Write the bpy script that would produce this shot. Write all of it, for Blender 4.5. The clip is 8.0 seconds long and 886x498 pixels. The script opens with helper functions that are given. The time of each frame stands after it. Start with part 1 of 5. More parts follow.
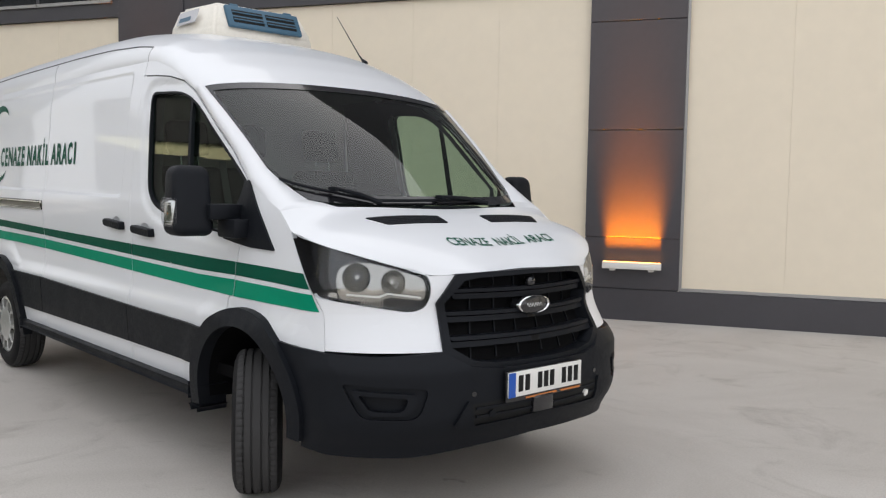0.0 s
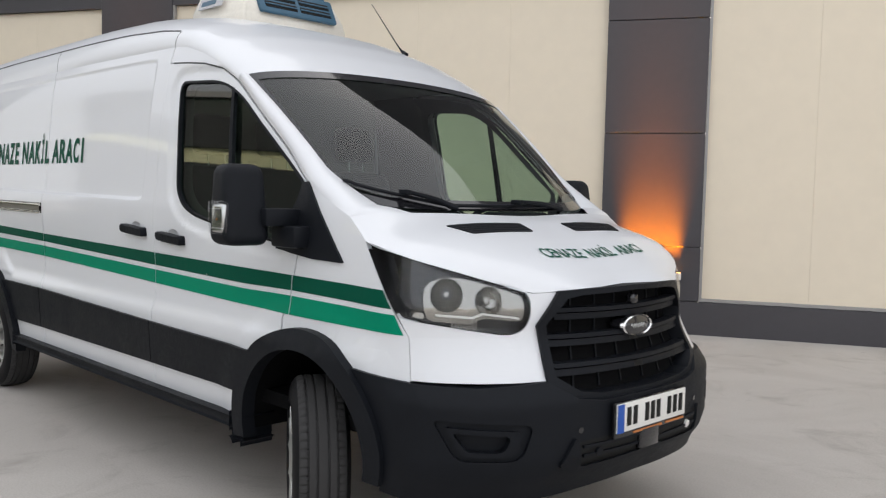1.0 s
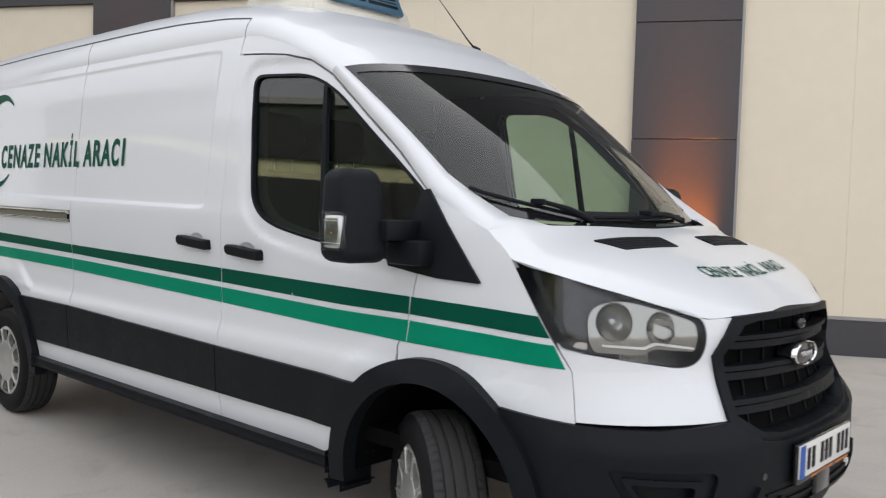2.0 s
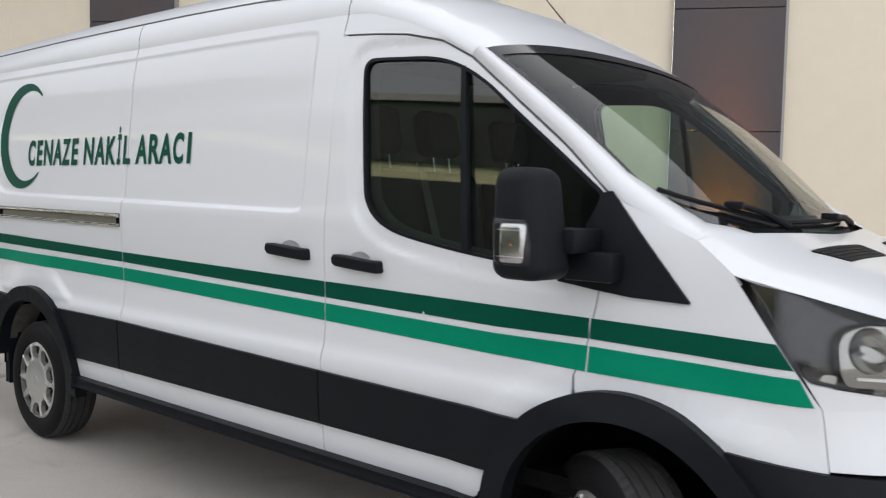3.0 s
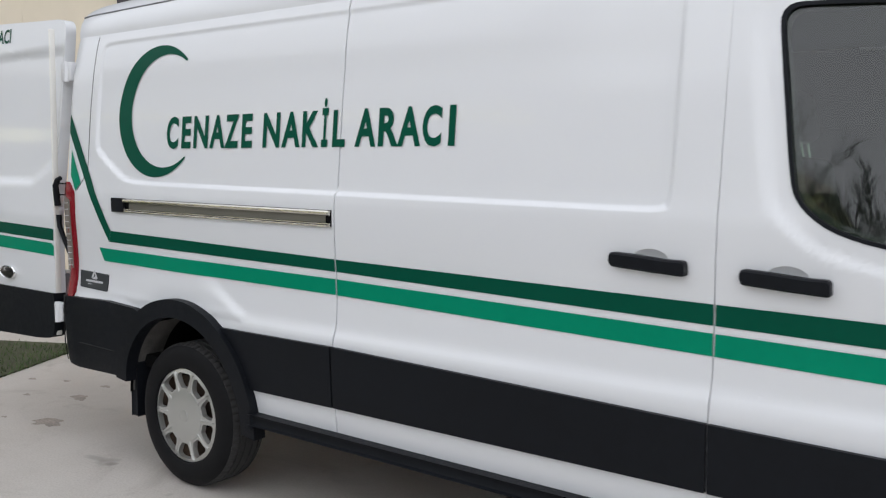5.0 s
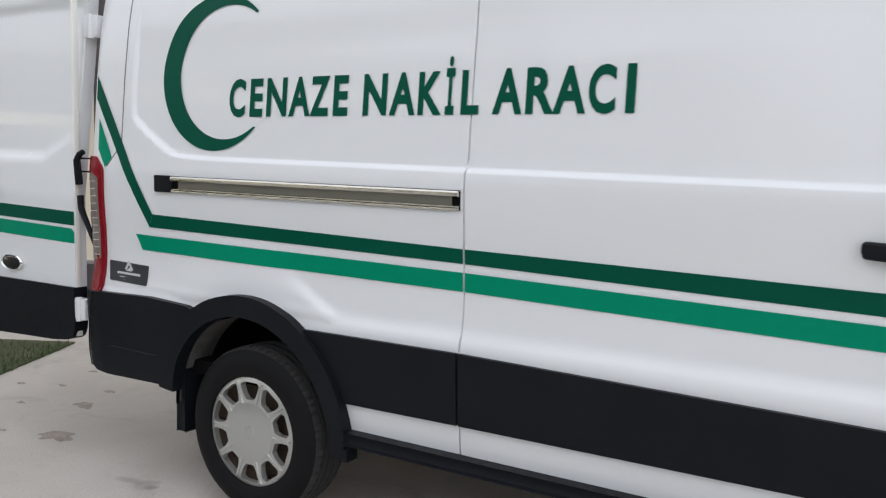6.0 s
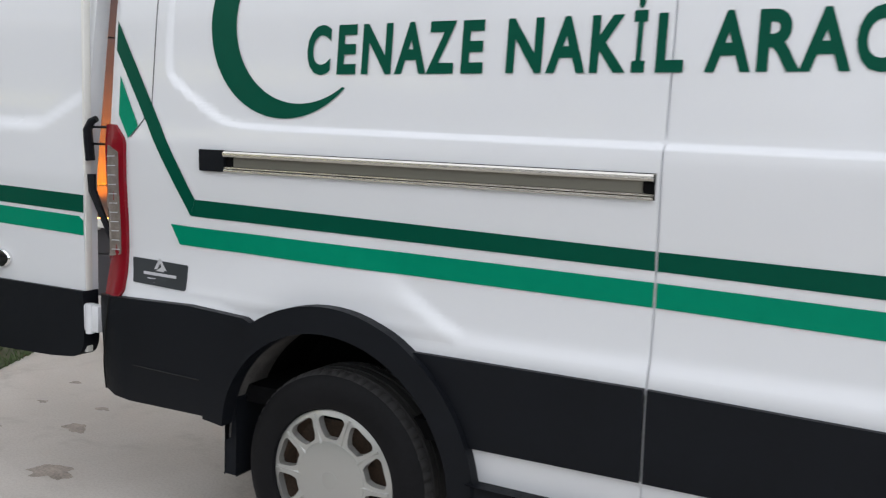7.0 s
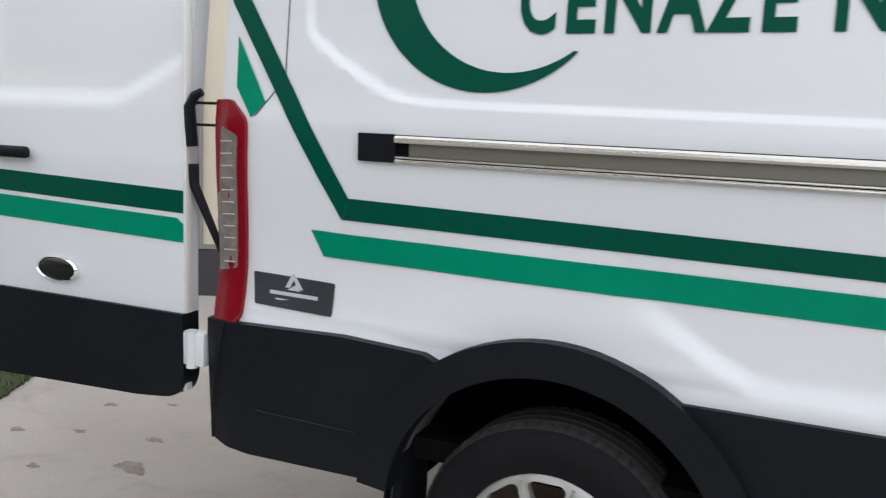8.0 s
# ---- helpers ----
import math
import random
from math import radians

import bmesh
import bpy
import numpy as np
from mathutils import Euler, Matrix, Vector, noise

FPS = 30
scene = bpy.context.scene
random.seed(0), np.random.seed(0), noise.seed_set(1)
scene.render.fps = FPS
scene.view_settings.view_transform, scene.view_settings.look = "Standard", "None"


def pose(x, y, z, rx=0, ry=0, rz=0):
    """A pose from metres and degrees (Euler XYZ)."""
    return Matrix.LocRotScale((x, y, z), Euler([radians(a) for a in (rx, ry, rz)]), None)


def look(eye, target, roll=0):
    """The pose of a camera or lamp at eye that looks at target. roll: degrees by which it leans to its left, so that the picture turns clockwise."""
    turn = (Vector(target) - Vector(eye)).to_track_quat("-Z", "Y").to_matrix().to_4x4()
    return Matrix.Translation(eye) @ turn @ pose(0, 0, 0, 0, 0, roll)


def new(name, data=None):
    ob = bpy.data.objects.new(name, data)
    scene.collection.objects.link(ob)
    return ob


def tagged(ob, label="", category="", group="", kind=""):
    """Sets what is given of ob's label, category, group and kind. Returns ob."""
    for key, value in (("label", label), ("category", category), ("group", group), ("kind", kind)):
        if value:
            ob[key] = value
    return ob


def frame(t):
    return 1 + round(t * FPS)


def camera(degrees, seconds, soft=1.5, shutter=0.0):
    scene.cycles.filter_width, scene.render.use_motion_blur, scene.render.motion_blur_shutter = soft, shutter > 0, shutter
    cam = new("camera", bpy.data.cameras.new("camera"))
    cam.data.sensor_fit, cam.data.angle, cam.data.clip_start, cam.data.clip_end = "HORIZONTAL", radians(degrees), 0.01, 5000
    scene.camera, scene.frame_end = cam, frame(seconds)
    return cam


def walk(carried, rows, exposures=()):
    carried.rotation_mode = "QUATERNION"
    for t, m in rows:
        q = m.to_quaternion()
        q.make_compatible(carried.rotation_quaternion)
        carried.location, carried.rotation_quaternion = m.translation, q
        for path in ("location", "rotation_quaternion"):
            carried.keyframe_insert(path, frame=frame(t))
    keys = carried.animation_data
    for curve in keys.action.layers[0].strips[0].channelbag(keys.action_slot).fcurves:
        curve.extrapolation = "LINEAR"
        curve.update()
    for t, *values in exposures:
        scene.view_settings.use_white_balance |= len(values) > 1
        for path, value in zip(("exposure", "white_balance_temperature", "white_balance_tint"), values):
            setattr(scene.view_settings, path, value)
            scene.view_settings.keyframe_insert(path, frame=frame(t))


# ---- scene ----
cam = camera(54.5, 8.0, soft=1.2, shutter=0.25)
PATH = [
    (0, (3.707, -3.032, 1.474), (2.232, -1.688, 1.34), 1.0),
    (0.5, (3.341, -3.041, 1.472), (1.899, -1.662, 1.342), 1.2),
    (1, (2.971, -3.07, 1.46), (1.555, -1.664, 1.339), 1.4),
    (2.5, (1.75, -3.267, 1.459), (0.435, -1.764, 1.35), 1.5),
    (3, (1.328, -3.302, 1.48), (0.04, -1.776, 1.36), 1.3),
    (3.5, (0.911, -3.379, 1.497), (-0.36, -1.84, 1.369), 1.3),
    (4, (0.489, -3.455, 1.497), (-0.759, -1.899, 1.359), 1.1),
    (4.5, (0.062, -3.511, 1.524), (-1.162, -1.937, 1.363), 0.8),
    (6, (-1.307, -3.478, 1.451), (-2.354, -1.786, 1.251), 1.4),
    (6.5, (-1.77, -3.319, 1.421), (-2.749, -1.588, 1.205), 1.9),
    (7, (-2.24, -3.169, 1.404), (-3.156, -1.406, 1.17), 2.2),
    (7.5, (-2.713, -3.04, 1.388), (-3.574, -1.251, 1.144), 2.3),
    (8, (-3.178, -2.909, 1.386), (-3.99, -1.102, 1.11), 2.4),
]
walk(cam, [(t, look(eye, target, roll)) for t, eye, target, roll in PATH], exposures=[(0, 0.0, 6500, 10), (1, 0.0, 6480, 10), (3, 0.06, 6450, 10), (4.5, 0.1, 6420, 10), (6, 0.14, 6380, 10), (7, 0.18, 6360, 10), (8, 0.28, 6350, 10)])

# ---- world and light ----
world = bpy.data.worlds.new("overcast_sky")
scene.world = world
world.use_nodes = True
wn, wl = world.node_tree.nodes, world.node_tree.links
sky = wn.new("ShaderNodeTexSky")
sky.sky_type = "NISHITA"
sky.sun_disc = False
sky.sun_elevation, sky.sun_rotation = radians(33), radians(331.7)
sky.air_density, sky.dust_density, sky.ozone_density = 1.0, 6.0, 1.0
veil = wn.new("ShaderNodeMixRGB")  # thin haze of an even overcast over the sky
veil.inputs["Fac"].default_value = 0.74
veil.inputs["Color2"].default_value = (13.02, 13.15, 13.54, 1)
wl.new(sky.outputs[0], veil.inputs["Color1"])
wl.new(veil.outputs[0], wn["Background"].inputs["Color"])
wn["Background"].inputs["Strength"].default_value = 0.13

sun_data = bpy.data.lights.new("sun", "SUN")
sun_data.energy, sun_data.angle, sun_data.color = 5.0, radians(0.6), (1.0, 0.93, 0.82)
sun = new("sun", sun_data)
sun.matrix_world = look((-4.74, 8.80, 6.5), (0, 0, 0))  # behind the warehouse, which shades the yard before it


# ---- materials ----
def material(name, color, rough=0.5, metal=0.0, coat=0.0, vary=0.0, scale=8.0, bump=0.0, bump_scale=60.0, spec=0.5):
    """A painted, plastic or metal surface with mottling at two scales and fine relief."""
    m = bpy.data.materials.new(name)
    m.use_nodes = True
    n, l = m.node_tree.nodes, m.node_tree.links
    b = n["Principled BSDF"]
    b.inputs["Base Color"].default_value = (*color, 1)
    b.inputs["Roughness"].default_value = rough
    b.inputs["Metallic"].default_value = metal
    b.inputs["Coat Weight"].default_value = coat
    b.inputs["Coat Roughness"].default_value = 0.04
    b.inputs["Specular IOR Level"].default_value = spec
    co = n.new("ShaderNodeTexCoord")
    if vary:
        big, fine = n.new("ShaderNodeTexNoise"), n.new("ShaderNodeTexNoise")
        big.inputs["Scale"].default_value, fine.inputs["Scale"].default_value = scale, scale * 9
        big.inputs["Detail"].default_value = fine.inputs["Detail"].default_value = 5
        add = n.new("ShaderNodeMath")
        add.operation = "ADD"
        ramp = n.new("ShaderNodeMapRange")
        ramp.inputs["From Min"].default_value, ramp.inputs["From Max"].default_value = 0.7, 1.3
        ramp.inputs["To Min"].default_value, ramp.inputs["To Max"].default_value = 1 - vary, 1 + vary
        mul = n.new("ShaderNodeVectorMath")
        mul.operation = "SCALE"
        mul.inputs[0].default_value = color
        for t in (big, fine):
            l.new(co.outputs["Object"], t.inputs["Vector"])
        l.new(big.outputs[0], add.inputs[0]), l.new(fine.outputs[0], add.inputs[1])
        l.new(add.outputs[0], ramp.inputs[0]), l.new(ramp.outputs[0], mul.inputs["Scale"])
        l.new(mul.outputs[0], b.inputs["Base Color"])
        rr = n.new("ShaderNodeMapRange")
        rr.inputs["From Min"].default_value, rr.inputs["From Max"].default_value = 0.7, 1.3
        rr.inputs["To Min"].default_value, rr.inputs["To Max"].default_value = max(rough - 0.08, 0.02), min(rough + 0.08, 1)
        l.new(add.outputs[0], rr.inputs[0]), l.new(rr.outputs[0], b.inputs["Roughness"])
    if bump:
        t, bp = n.new("ShaderNodeTexNoise"), n.new("ShaderNodeBump")
        t.inputs["Scale"].default_value, t.inputs["Detail"].default_value = bump_scale, 4
        bp.inputs["Strength"].default_value, bp.inputs["Distance"].default_value = bump, 0.002
        l.new(co.outputs["Object"], t.inputs["Vector"]), l.new(t.outputs[0], bp.inputs["Height"])
        l.new(bp.outputs[0], b.inputs["Normal"])
    return m


def glass(name, tint, mirror_at_normal=0.06):
    """A thin pane: tinted light passes, and the surface mirrors more at a slant."""
    m = bpy.data.materials.new(name)
    m.use_nodes = True
    n, l = m.node_tree.nodes, m.node_tree.links
    n.remove(n["Principled BSDF"])
    tr, gl = n.new("ShaderNodeBsdfTransparent"), n.new("ShaderNodeBsdfGlossy")
    mix, slant, power, span = n.new("ShaderNodeMixShader"), n.new("ShaderNodeLayerWeight"), n.new("ShaderNodeMath"), n.new("ShaderNodeMapRange")
    tr.inputs[0].default_value = (*tint, 1)
    gl.inputs["Roughness"].default_value = 0.0
    slant.inputs["Blend"].default_value = 0.5
    power.operation = "POWER"
    power.inputs[1].default_value = 5.0
    span.inputs["To Min"].default_value = mirror_at_normal
    l.new(slant.outputs["Facing"], power.inputs[0]), l.new(power.outputs[0], span.inputs[0]), l.new(span.outputs[0], mix.inputs[0])
    l.new(tr.outputs[0], mix.inputs[1]), l.new(gl.outputs[0], mix.inputs[2])
    l.new(mix.outputs[0], n["Material Output"].inputs[0])
    return m


def lamp_glow(name, color, strength):
    m = bpy.data.materials.new(name)
    m.use_nodes = True
    b = m.node_tree.nodes["Principled BSDF"]
    b.inputs["Base Color"].default_value = (0.8, 0.8, 0.8, 1)
    b.inputs["Emission Color"].default_value = (*color, 1)
    b.inputs["Emission Strength"].default_value = strength
    return m


WHITE = material("white_car_paint", (0.71, 0.72, 0.74), 0.34, coat=0.5)
BLACK = material("black_grained_plastic", (0.007, 0.0082, 0.011), 0.5, vary=0.14, scale=5, bump=0.2, bump_scale=900, spec=0.15)
GLOSS_BLACK = material("gloss_black_plastic", (0.012, 0.012, 0.014), 0.12, coat=0.5)
DARK = material("dark_underbody", (0.005, 0.005, 0.0055), 0.85, vary=0.3, scale=6, bump=0.4, bump_scale=40, spec=0.06)
SEAM = material("grey_seam_sealer", (0.14, 0.14, 0.145), 0.7, vary=0.1)
RUBBER = material("tyre_rubber", (0.008, 0.008, 0.009), 0.6, vary=0.25, scale=7, bump=0.3, bump_scale=160, spec=0.12)
TREAD = material("dusty_tread_rubber", (0.032, 0.031, 0.031), 0.85, vary=0.25, scale=9, bump=0.4, bump_scale=160)
SILVER = material("silver_wheel_paint", (0.47, 0.47, 0.45), 0.3, metal=0.6)
CHROME = material("brushed_steel_rail", (0.62, 0.6, 0.55), 0.22, metal=1.0)
RAIL_IN = material("dull_metal_channel", (0.22, 0.21, 0.18), 0.4, metal=0.5)
MIRRORED = material("chrome_reflector", (0.85, 0.85, 0.85), 0.08, metal=1.0)
GREEN_DARK = material("dark_green_vinyl", (0.0, 0.07, 0.041), 0.42, spec=0.1, vary=0.05, scale=3)
GREEN_LIGHT = material("light_green_vinyl", (0.0, 0.225, 0.125), 0.42, spec=0.1, vary=0.05, scale=3)
GLASS = glass("green_tinted_window_glass", (0.52, 0.66, 0.56), 0.09)
SCREEN = glass("windscreen_glass", (0.66, 0.76, 0.7), 0.085)
CLEAR = glass("clear_lamp_cover", (0.92, 0.93, 0.94), 0.035)
DUSTY = material("dusty_arch_liner", (0.09, 0.085, 0.08), 0.85, vary=0.4, scale=14, bump=0.4, bump_scale=90)
RED = material("red_lamp_plastic", (0.2, 0.002, 0.01), 0.2, spec=0.3, vary=0.1, scale=30)
LAMP_SILVER = material("vacuum_coated_reflector", (0.38, 0.37, 0.345), 0.12, metal=1.0)
SATIN = material("satin_chrome", (0.62, 0.62, 0.6), 0.22, metal=1.0)
CLEARLAMP = material("pale_lamp_plastic", (0.2, 0.17, 0.15), 0.15, coat=0.4, vary=0.3, scale=40)
AMBER = material("amber_lamp_plastic", (0.7, 0.22, 0.02), 0.2, coat=0.5)
RUSTY = material("rusty_wheel_disc", (0.07, 0.045, 0.03), 0.75, vary=0.5, scale=14)
CLOTH = material("dark_seat_cloth", (0.012, 0.013, 0.015), 0.9, vary=0.15, scale=20)
BULKHEAD = material("grey_bulkhead_panel", (0.15, 0.152, 0.138), 0.7, vary=0.08)
CABIN = material("grey_cabin_plastic", (0.05, 0.05, 0.053), 0.6, vary=0.08)
HEADLINER = material("grey_headliner", (0.14, 0.14, 0.135), 0.9, vary=0.05)
CREAM = material("cream_cooler_housing", (0.74, 0.7, 0.62), 0.45, vary=0.06, scale=6)
BLUE = material("blue_grey_grille", (0.035, 0.1, 0.16), 0.45, vary=0.08, scale=12)
PLATE_WHITE = material("plate_white", (0.75, 0.74, 0.7), 0.4, vary=0.02)
PLATE_BLUE = material("plate_blue", (0.01, 0.08, 0.4), 0.4)
INK = material("black_ink", (0.008, 0.008, 0.008), 0.5, spec=0.2)
ORANGE_INK = material("orange_print", (0.5, 0.16, 0.03), 0.5)
PLAQUE = material("charcoal_plaque", (0.03, 0.035, 0.04), 0.4, vary=0.08)
PALE_INK = material("pale_grey_print", (0.5, 0.5, 0.52), 0.5)


# ---- mesh helpers ----
def part(name, bm, mat, parent=None, label="", smooth=True, normals=True):
    if normals:
        bmesh.ops.recalc_face_normals(bm, faces=bm.faces[:])
    me = bpy.data.meshes.new(name)
    bm.to_mesh(me)
    bm.free()
    for m in (mat if isinstance(mat, (list, tuple)) else [mat]):
        me.materials.append(m)
    if smooth:
        me.shade_smooth()
        me.set_sharp_from_angle(angle=radians(32))
    ob = new(name, me)
    ob.parent = parent
    if label:
        tagged(ob, label)
    return ob


def thing(name, label, category, at=(0, 0, 0), group="", kind=""):
    ob = new(name)
    ob.location = at
    ob.empty_display_size = 0.1
    return tagged(ob, label, category, group, kind)


def box(bm, x0, y0, z0, x1, y1, z1, bevel=0.0, seg=2, m=None):
    made = bmesh.ops.create_cube(bm, size=1)["verts"]
    for v in made:
        v.co = Vector(((x0 + x1) / 2 + v.co.x * (x1 - x0), (y0 + y1) / 2 + v.co.y * (y1 - y0), (z0 + z1) / 2 + v.co.z * (z1 - z0)))
    if bevel:
        es = list({e for v in made for e in v.link_edges})
        out = bmesh.ops.bevel(bm, geom=es, offset=bevel, segments=seg, affect="EDGES", profile=0.5)
        made = list({v for f in out["faces"] for v in f.verts} | {v for v in made if v.is_valid})
    if m is not None:
        bmesh.ops.transform(bm, matrix=m, verts=made)
    return made


def block(*dims, bevel=0.0, seg=2, m=None):
    bm = bmesh.new()
    box(bm, *dims, bevel=bevel, seg=seg, m=m)
    return bm


def tube(points, radius, sides=8, close=False):
    """A round bar along points."""
    bm = bmesh.new()
    pts = [Vector(p) for p in points]
    rings = []
    for i, p in enumerate(pts):
        d = (pts[min(i + 1, len(pts) - 1)] - pts[max(i - 1, 0)]).normalized()
        a = d.orthogonal().normalized() if i == 0 else (rings[-1][1] - d * rings[-1][1].dot(d)).normalized()
        b = d.cross(a)
        r = radius[i] if isinstance(radius, (list, tuple)) else radius
        rings.append(([bm.verts.new(p + (a * math.cos(k * math.tau / sides) + b * math.sin(k * math.tau / sides)) * r) for k in range(sides)], a))
    for (r0, _), (r1, _) in zip(rings, rings[1:]):
        for k in range(sides):
            bm.faces.new((r0[k], r0[(k + 1) % sides], r1[(k + 1) % sides], r1[k]))
    bm.faces.new(rings[0][0][::-1]), bm.faces.new(rings[-1][0])
    return bm


def lathe(profile, n=48, axis_y=True):
    """Turns (radius, along) pairs about the y axis."""
    bm = bmesh.new()
    rings = [[bm.verts.new((r * math.cos(k * math.tau / n), a, r * math.sin(k * math.tau / n))) for k in range(n)] for r, a in profile]
    for r0, r1 in zip(rings, rings[1:]):
        for k in range(n):
            bm.faces.new((r0[k], r0[(k + 1) % n], r1[(k + 1) % n], r1[k]))
    return bm


def rounded(corners, steps=5):
    """A closed outline with corners (x, z, radius)."""
    out = []
    n = len(corners)
    for i, (x, z, *r) in enumerate(corners):
        r = r[0] if r else 0
        p = Vector((x, z))
        if not r:
            out.append((x, z))
            continue
        a, b = Vector(corners[i - 1][:2]) - p, Vector(corners[(i + 1) % n][:2]) - p
        ta, tb = min(r, a.length * 0.49), min(r, b.length * 0.49)
        p0, p1 = p + a.normalized() * ta, p + b.normalized() * tb
        for k in range(steps + 1):
            t = k / steps
            q = p0 * (1 - t) ** 2 + p * 2 * t * (1 - t) + p1 * t * t
            out.append((q.x, q.y))
    return out


def arc(cx, cz, r, a0, a1, n=24, squash=1.0):
    return [(cx + r * math.cos(radians(a0 + (a1 - a0) * k / n)), cz + squash * r * math.sin(radians(a0 + (a1 - a0) * k / n))) for k in range(n + 1)]


def flat(loops, dx=0.06, dz=0.05, off=0.0, rim=0.0, xs=(), zs=()):
    """A sheet in the (x, z) plane with holes, cut into cells; y holds the height above the skin. rim: depth of the turned-in border."""
    bm = bmesh.new()
    es = []
    for loop in loops:
        vs = [bm.verts.new((x, off, z)) for x, z in loop]
        es += [bm.edges.new((vs[i], vs[(i + 1) % len(vs)])) for i in range(len(vs))]
    bmesh.ops.triangle_fill(bm, use_beauty=True, use_dissolve=False, edges=es, normal=(0, -1, 0))
    x0, x1 = min(v.co.x for v in bm.verts), max(v.co.x for v in bm.verts)
    z0, z1 = min(v.co.z for v in bm.verts), max(v.co.z for v in bm.verts)
    cx = [x0 + (x1 - x0) * k / max(1, round((x1 - x0) / dx)) for k in range(1, max(1, round((x1 - x0) / dx)))] + [x for x in xs if x0 < x < x1]
    cz = [z0 + (z1 - z0) * k / max(1, round((z1 - z0) / dz)) for k in range(1, max(1, round((z1 - z0) / dz)))] + [z for z in zs if z0 < z < z1]
    for c in sorted(cx):
        bmesh.ops.bisect_plane(bm, geom=bm.verts[:] + bm.edges[:] + bm.faces[:], dist=1e-5, plane_co=(c, 0, 0), plane_no=(1, 0, 0))
    for c in sorted(cz):
        bmesh.ops.bisect_plane(bm, geom=bm.verts[:] + bm.edges[:] + bm.faces[:], dist=1e-5, plane_co=(0, 0, c), plane_no=(0, 0, 1))
    if rim:
        edge = [e for e in bm.edges if e.is_boundary]
        out = bmesh.ops.extrude_edge_only(bm, edges=edge)["geom"]
        for v in out:
            if isinstance(v, bmesh.types.BMVert):
                v.co.y = off - rim
    return bm


def mirror_y(bm):
    """Adds the mirror image across the van's middle plane."""
    geom = bmesh.ops.duplicate(bm, geom=bm.verts[:] + bm.edges[:] + bm.faces[:])["geom"]
    for v in geom:
        if isinstance(v, bmesh.types.BMVert):
            v.co.y = -v.co.y
    bmesh.ops.remove_doubles(bm, verts=[v for v in bm.verts if abs(v.co.y) < 0.02], dist=0.0005)
    return bm


def smooth_table(knots, values, lo, hi, width=0.025, n=1200):
    g = np.linspace(lo, hi, n)
    v = np.interp(g, knots, values)
    k = np.exp(-0.5 * (np.arange(-150, 151) * (g[1] - g[0]) / width) ** 2)
    return g, np.convolve(np.pad(v, 150, mode="edge"), k / k.sum(), mode="valid")


def ease(a, b, x):
    t = np.clip((x - a) / (b - a), 0, 1)
    return t * t * (3 - 2 * t)


# ---- the van's skin: height z and girth s (s = x along the flank, then round the nose to its middle at 1.75) ----
WZ, WY = smooth_table([0.0, 0.3, 0.45, 0.57, 0.8, 0.838, 0.885, 1.0, 1.1, 1.25, 1.38, 1.44, 1.6, 1.8, 2.0, 2.12, 2.2, 2.3],
                      [0.925, 0.935, 0.955, 0.97, 0.984, 0.985, 0.964, 0.958, 0.963, 0.976, 0.98, 0.972, 0.96, 0.945, 0.922, 0.901, 0.88, 0.845], 0.0, 2.6, 0.016)
SK = np.array([-1.6, -1.0, -0.4, 0.30, 0.62, 0.84, 1.06, 1.28, 1.50, 1.75, 2.0])
AX = np.array([0.615, 0.785, 0.895, 0.975, 1.02, 1.035])
AY = np.array([0.92, 0.78, 0.592, 0.405, 0.21, 0.0])
BX = np.array([0.62, 0.815, 0.965, 1.045, 1.08, 1.09])
BY = np.array([0.945, 0.858, 0.685, 0.46, 0.24, 0.0])
NOSE = 1.75
REAR_S, REAR_R = -4.675, 0.065
ARCH_R, ARCH_F, ARCH_Z, ARCH_OUT, ARCH_IN = -3.735, 0.108, 0.40, 0.51, 0.425


WINDOW = rounded([(-1.10, 2.012, 0.07), (-0.70, 1.99, 0.12), (-0.52, 1.908, 0.1), (-0.02, 1.50, 0.02), (-0.13, 1.24, 0.02), (-0.62, 1.298, 0.2), (-0.9, 1.35, 0.12), (-1.02, 1.44, 0.1), (-1.04, 1.55, 0.05)])


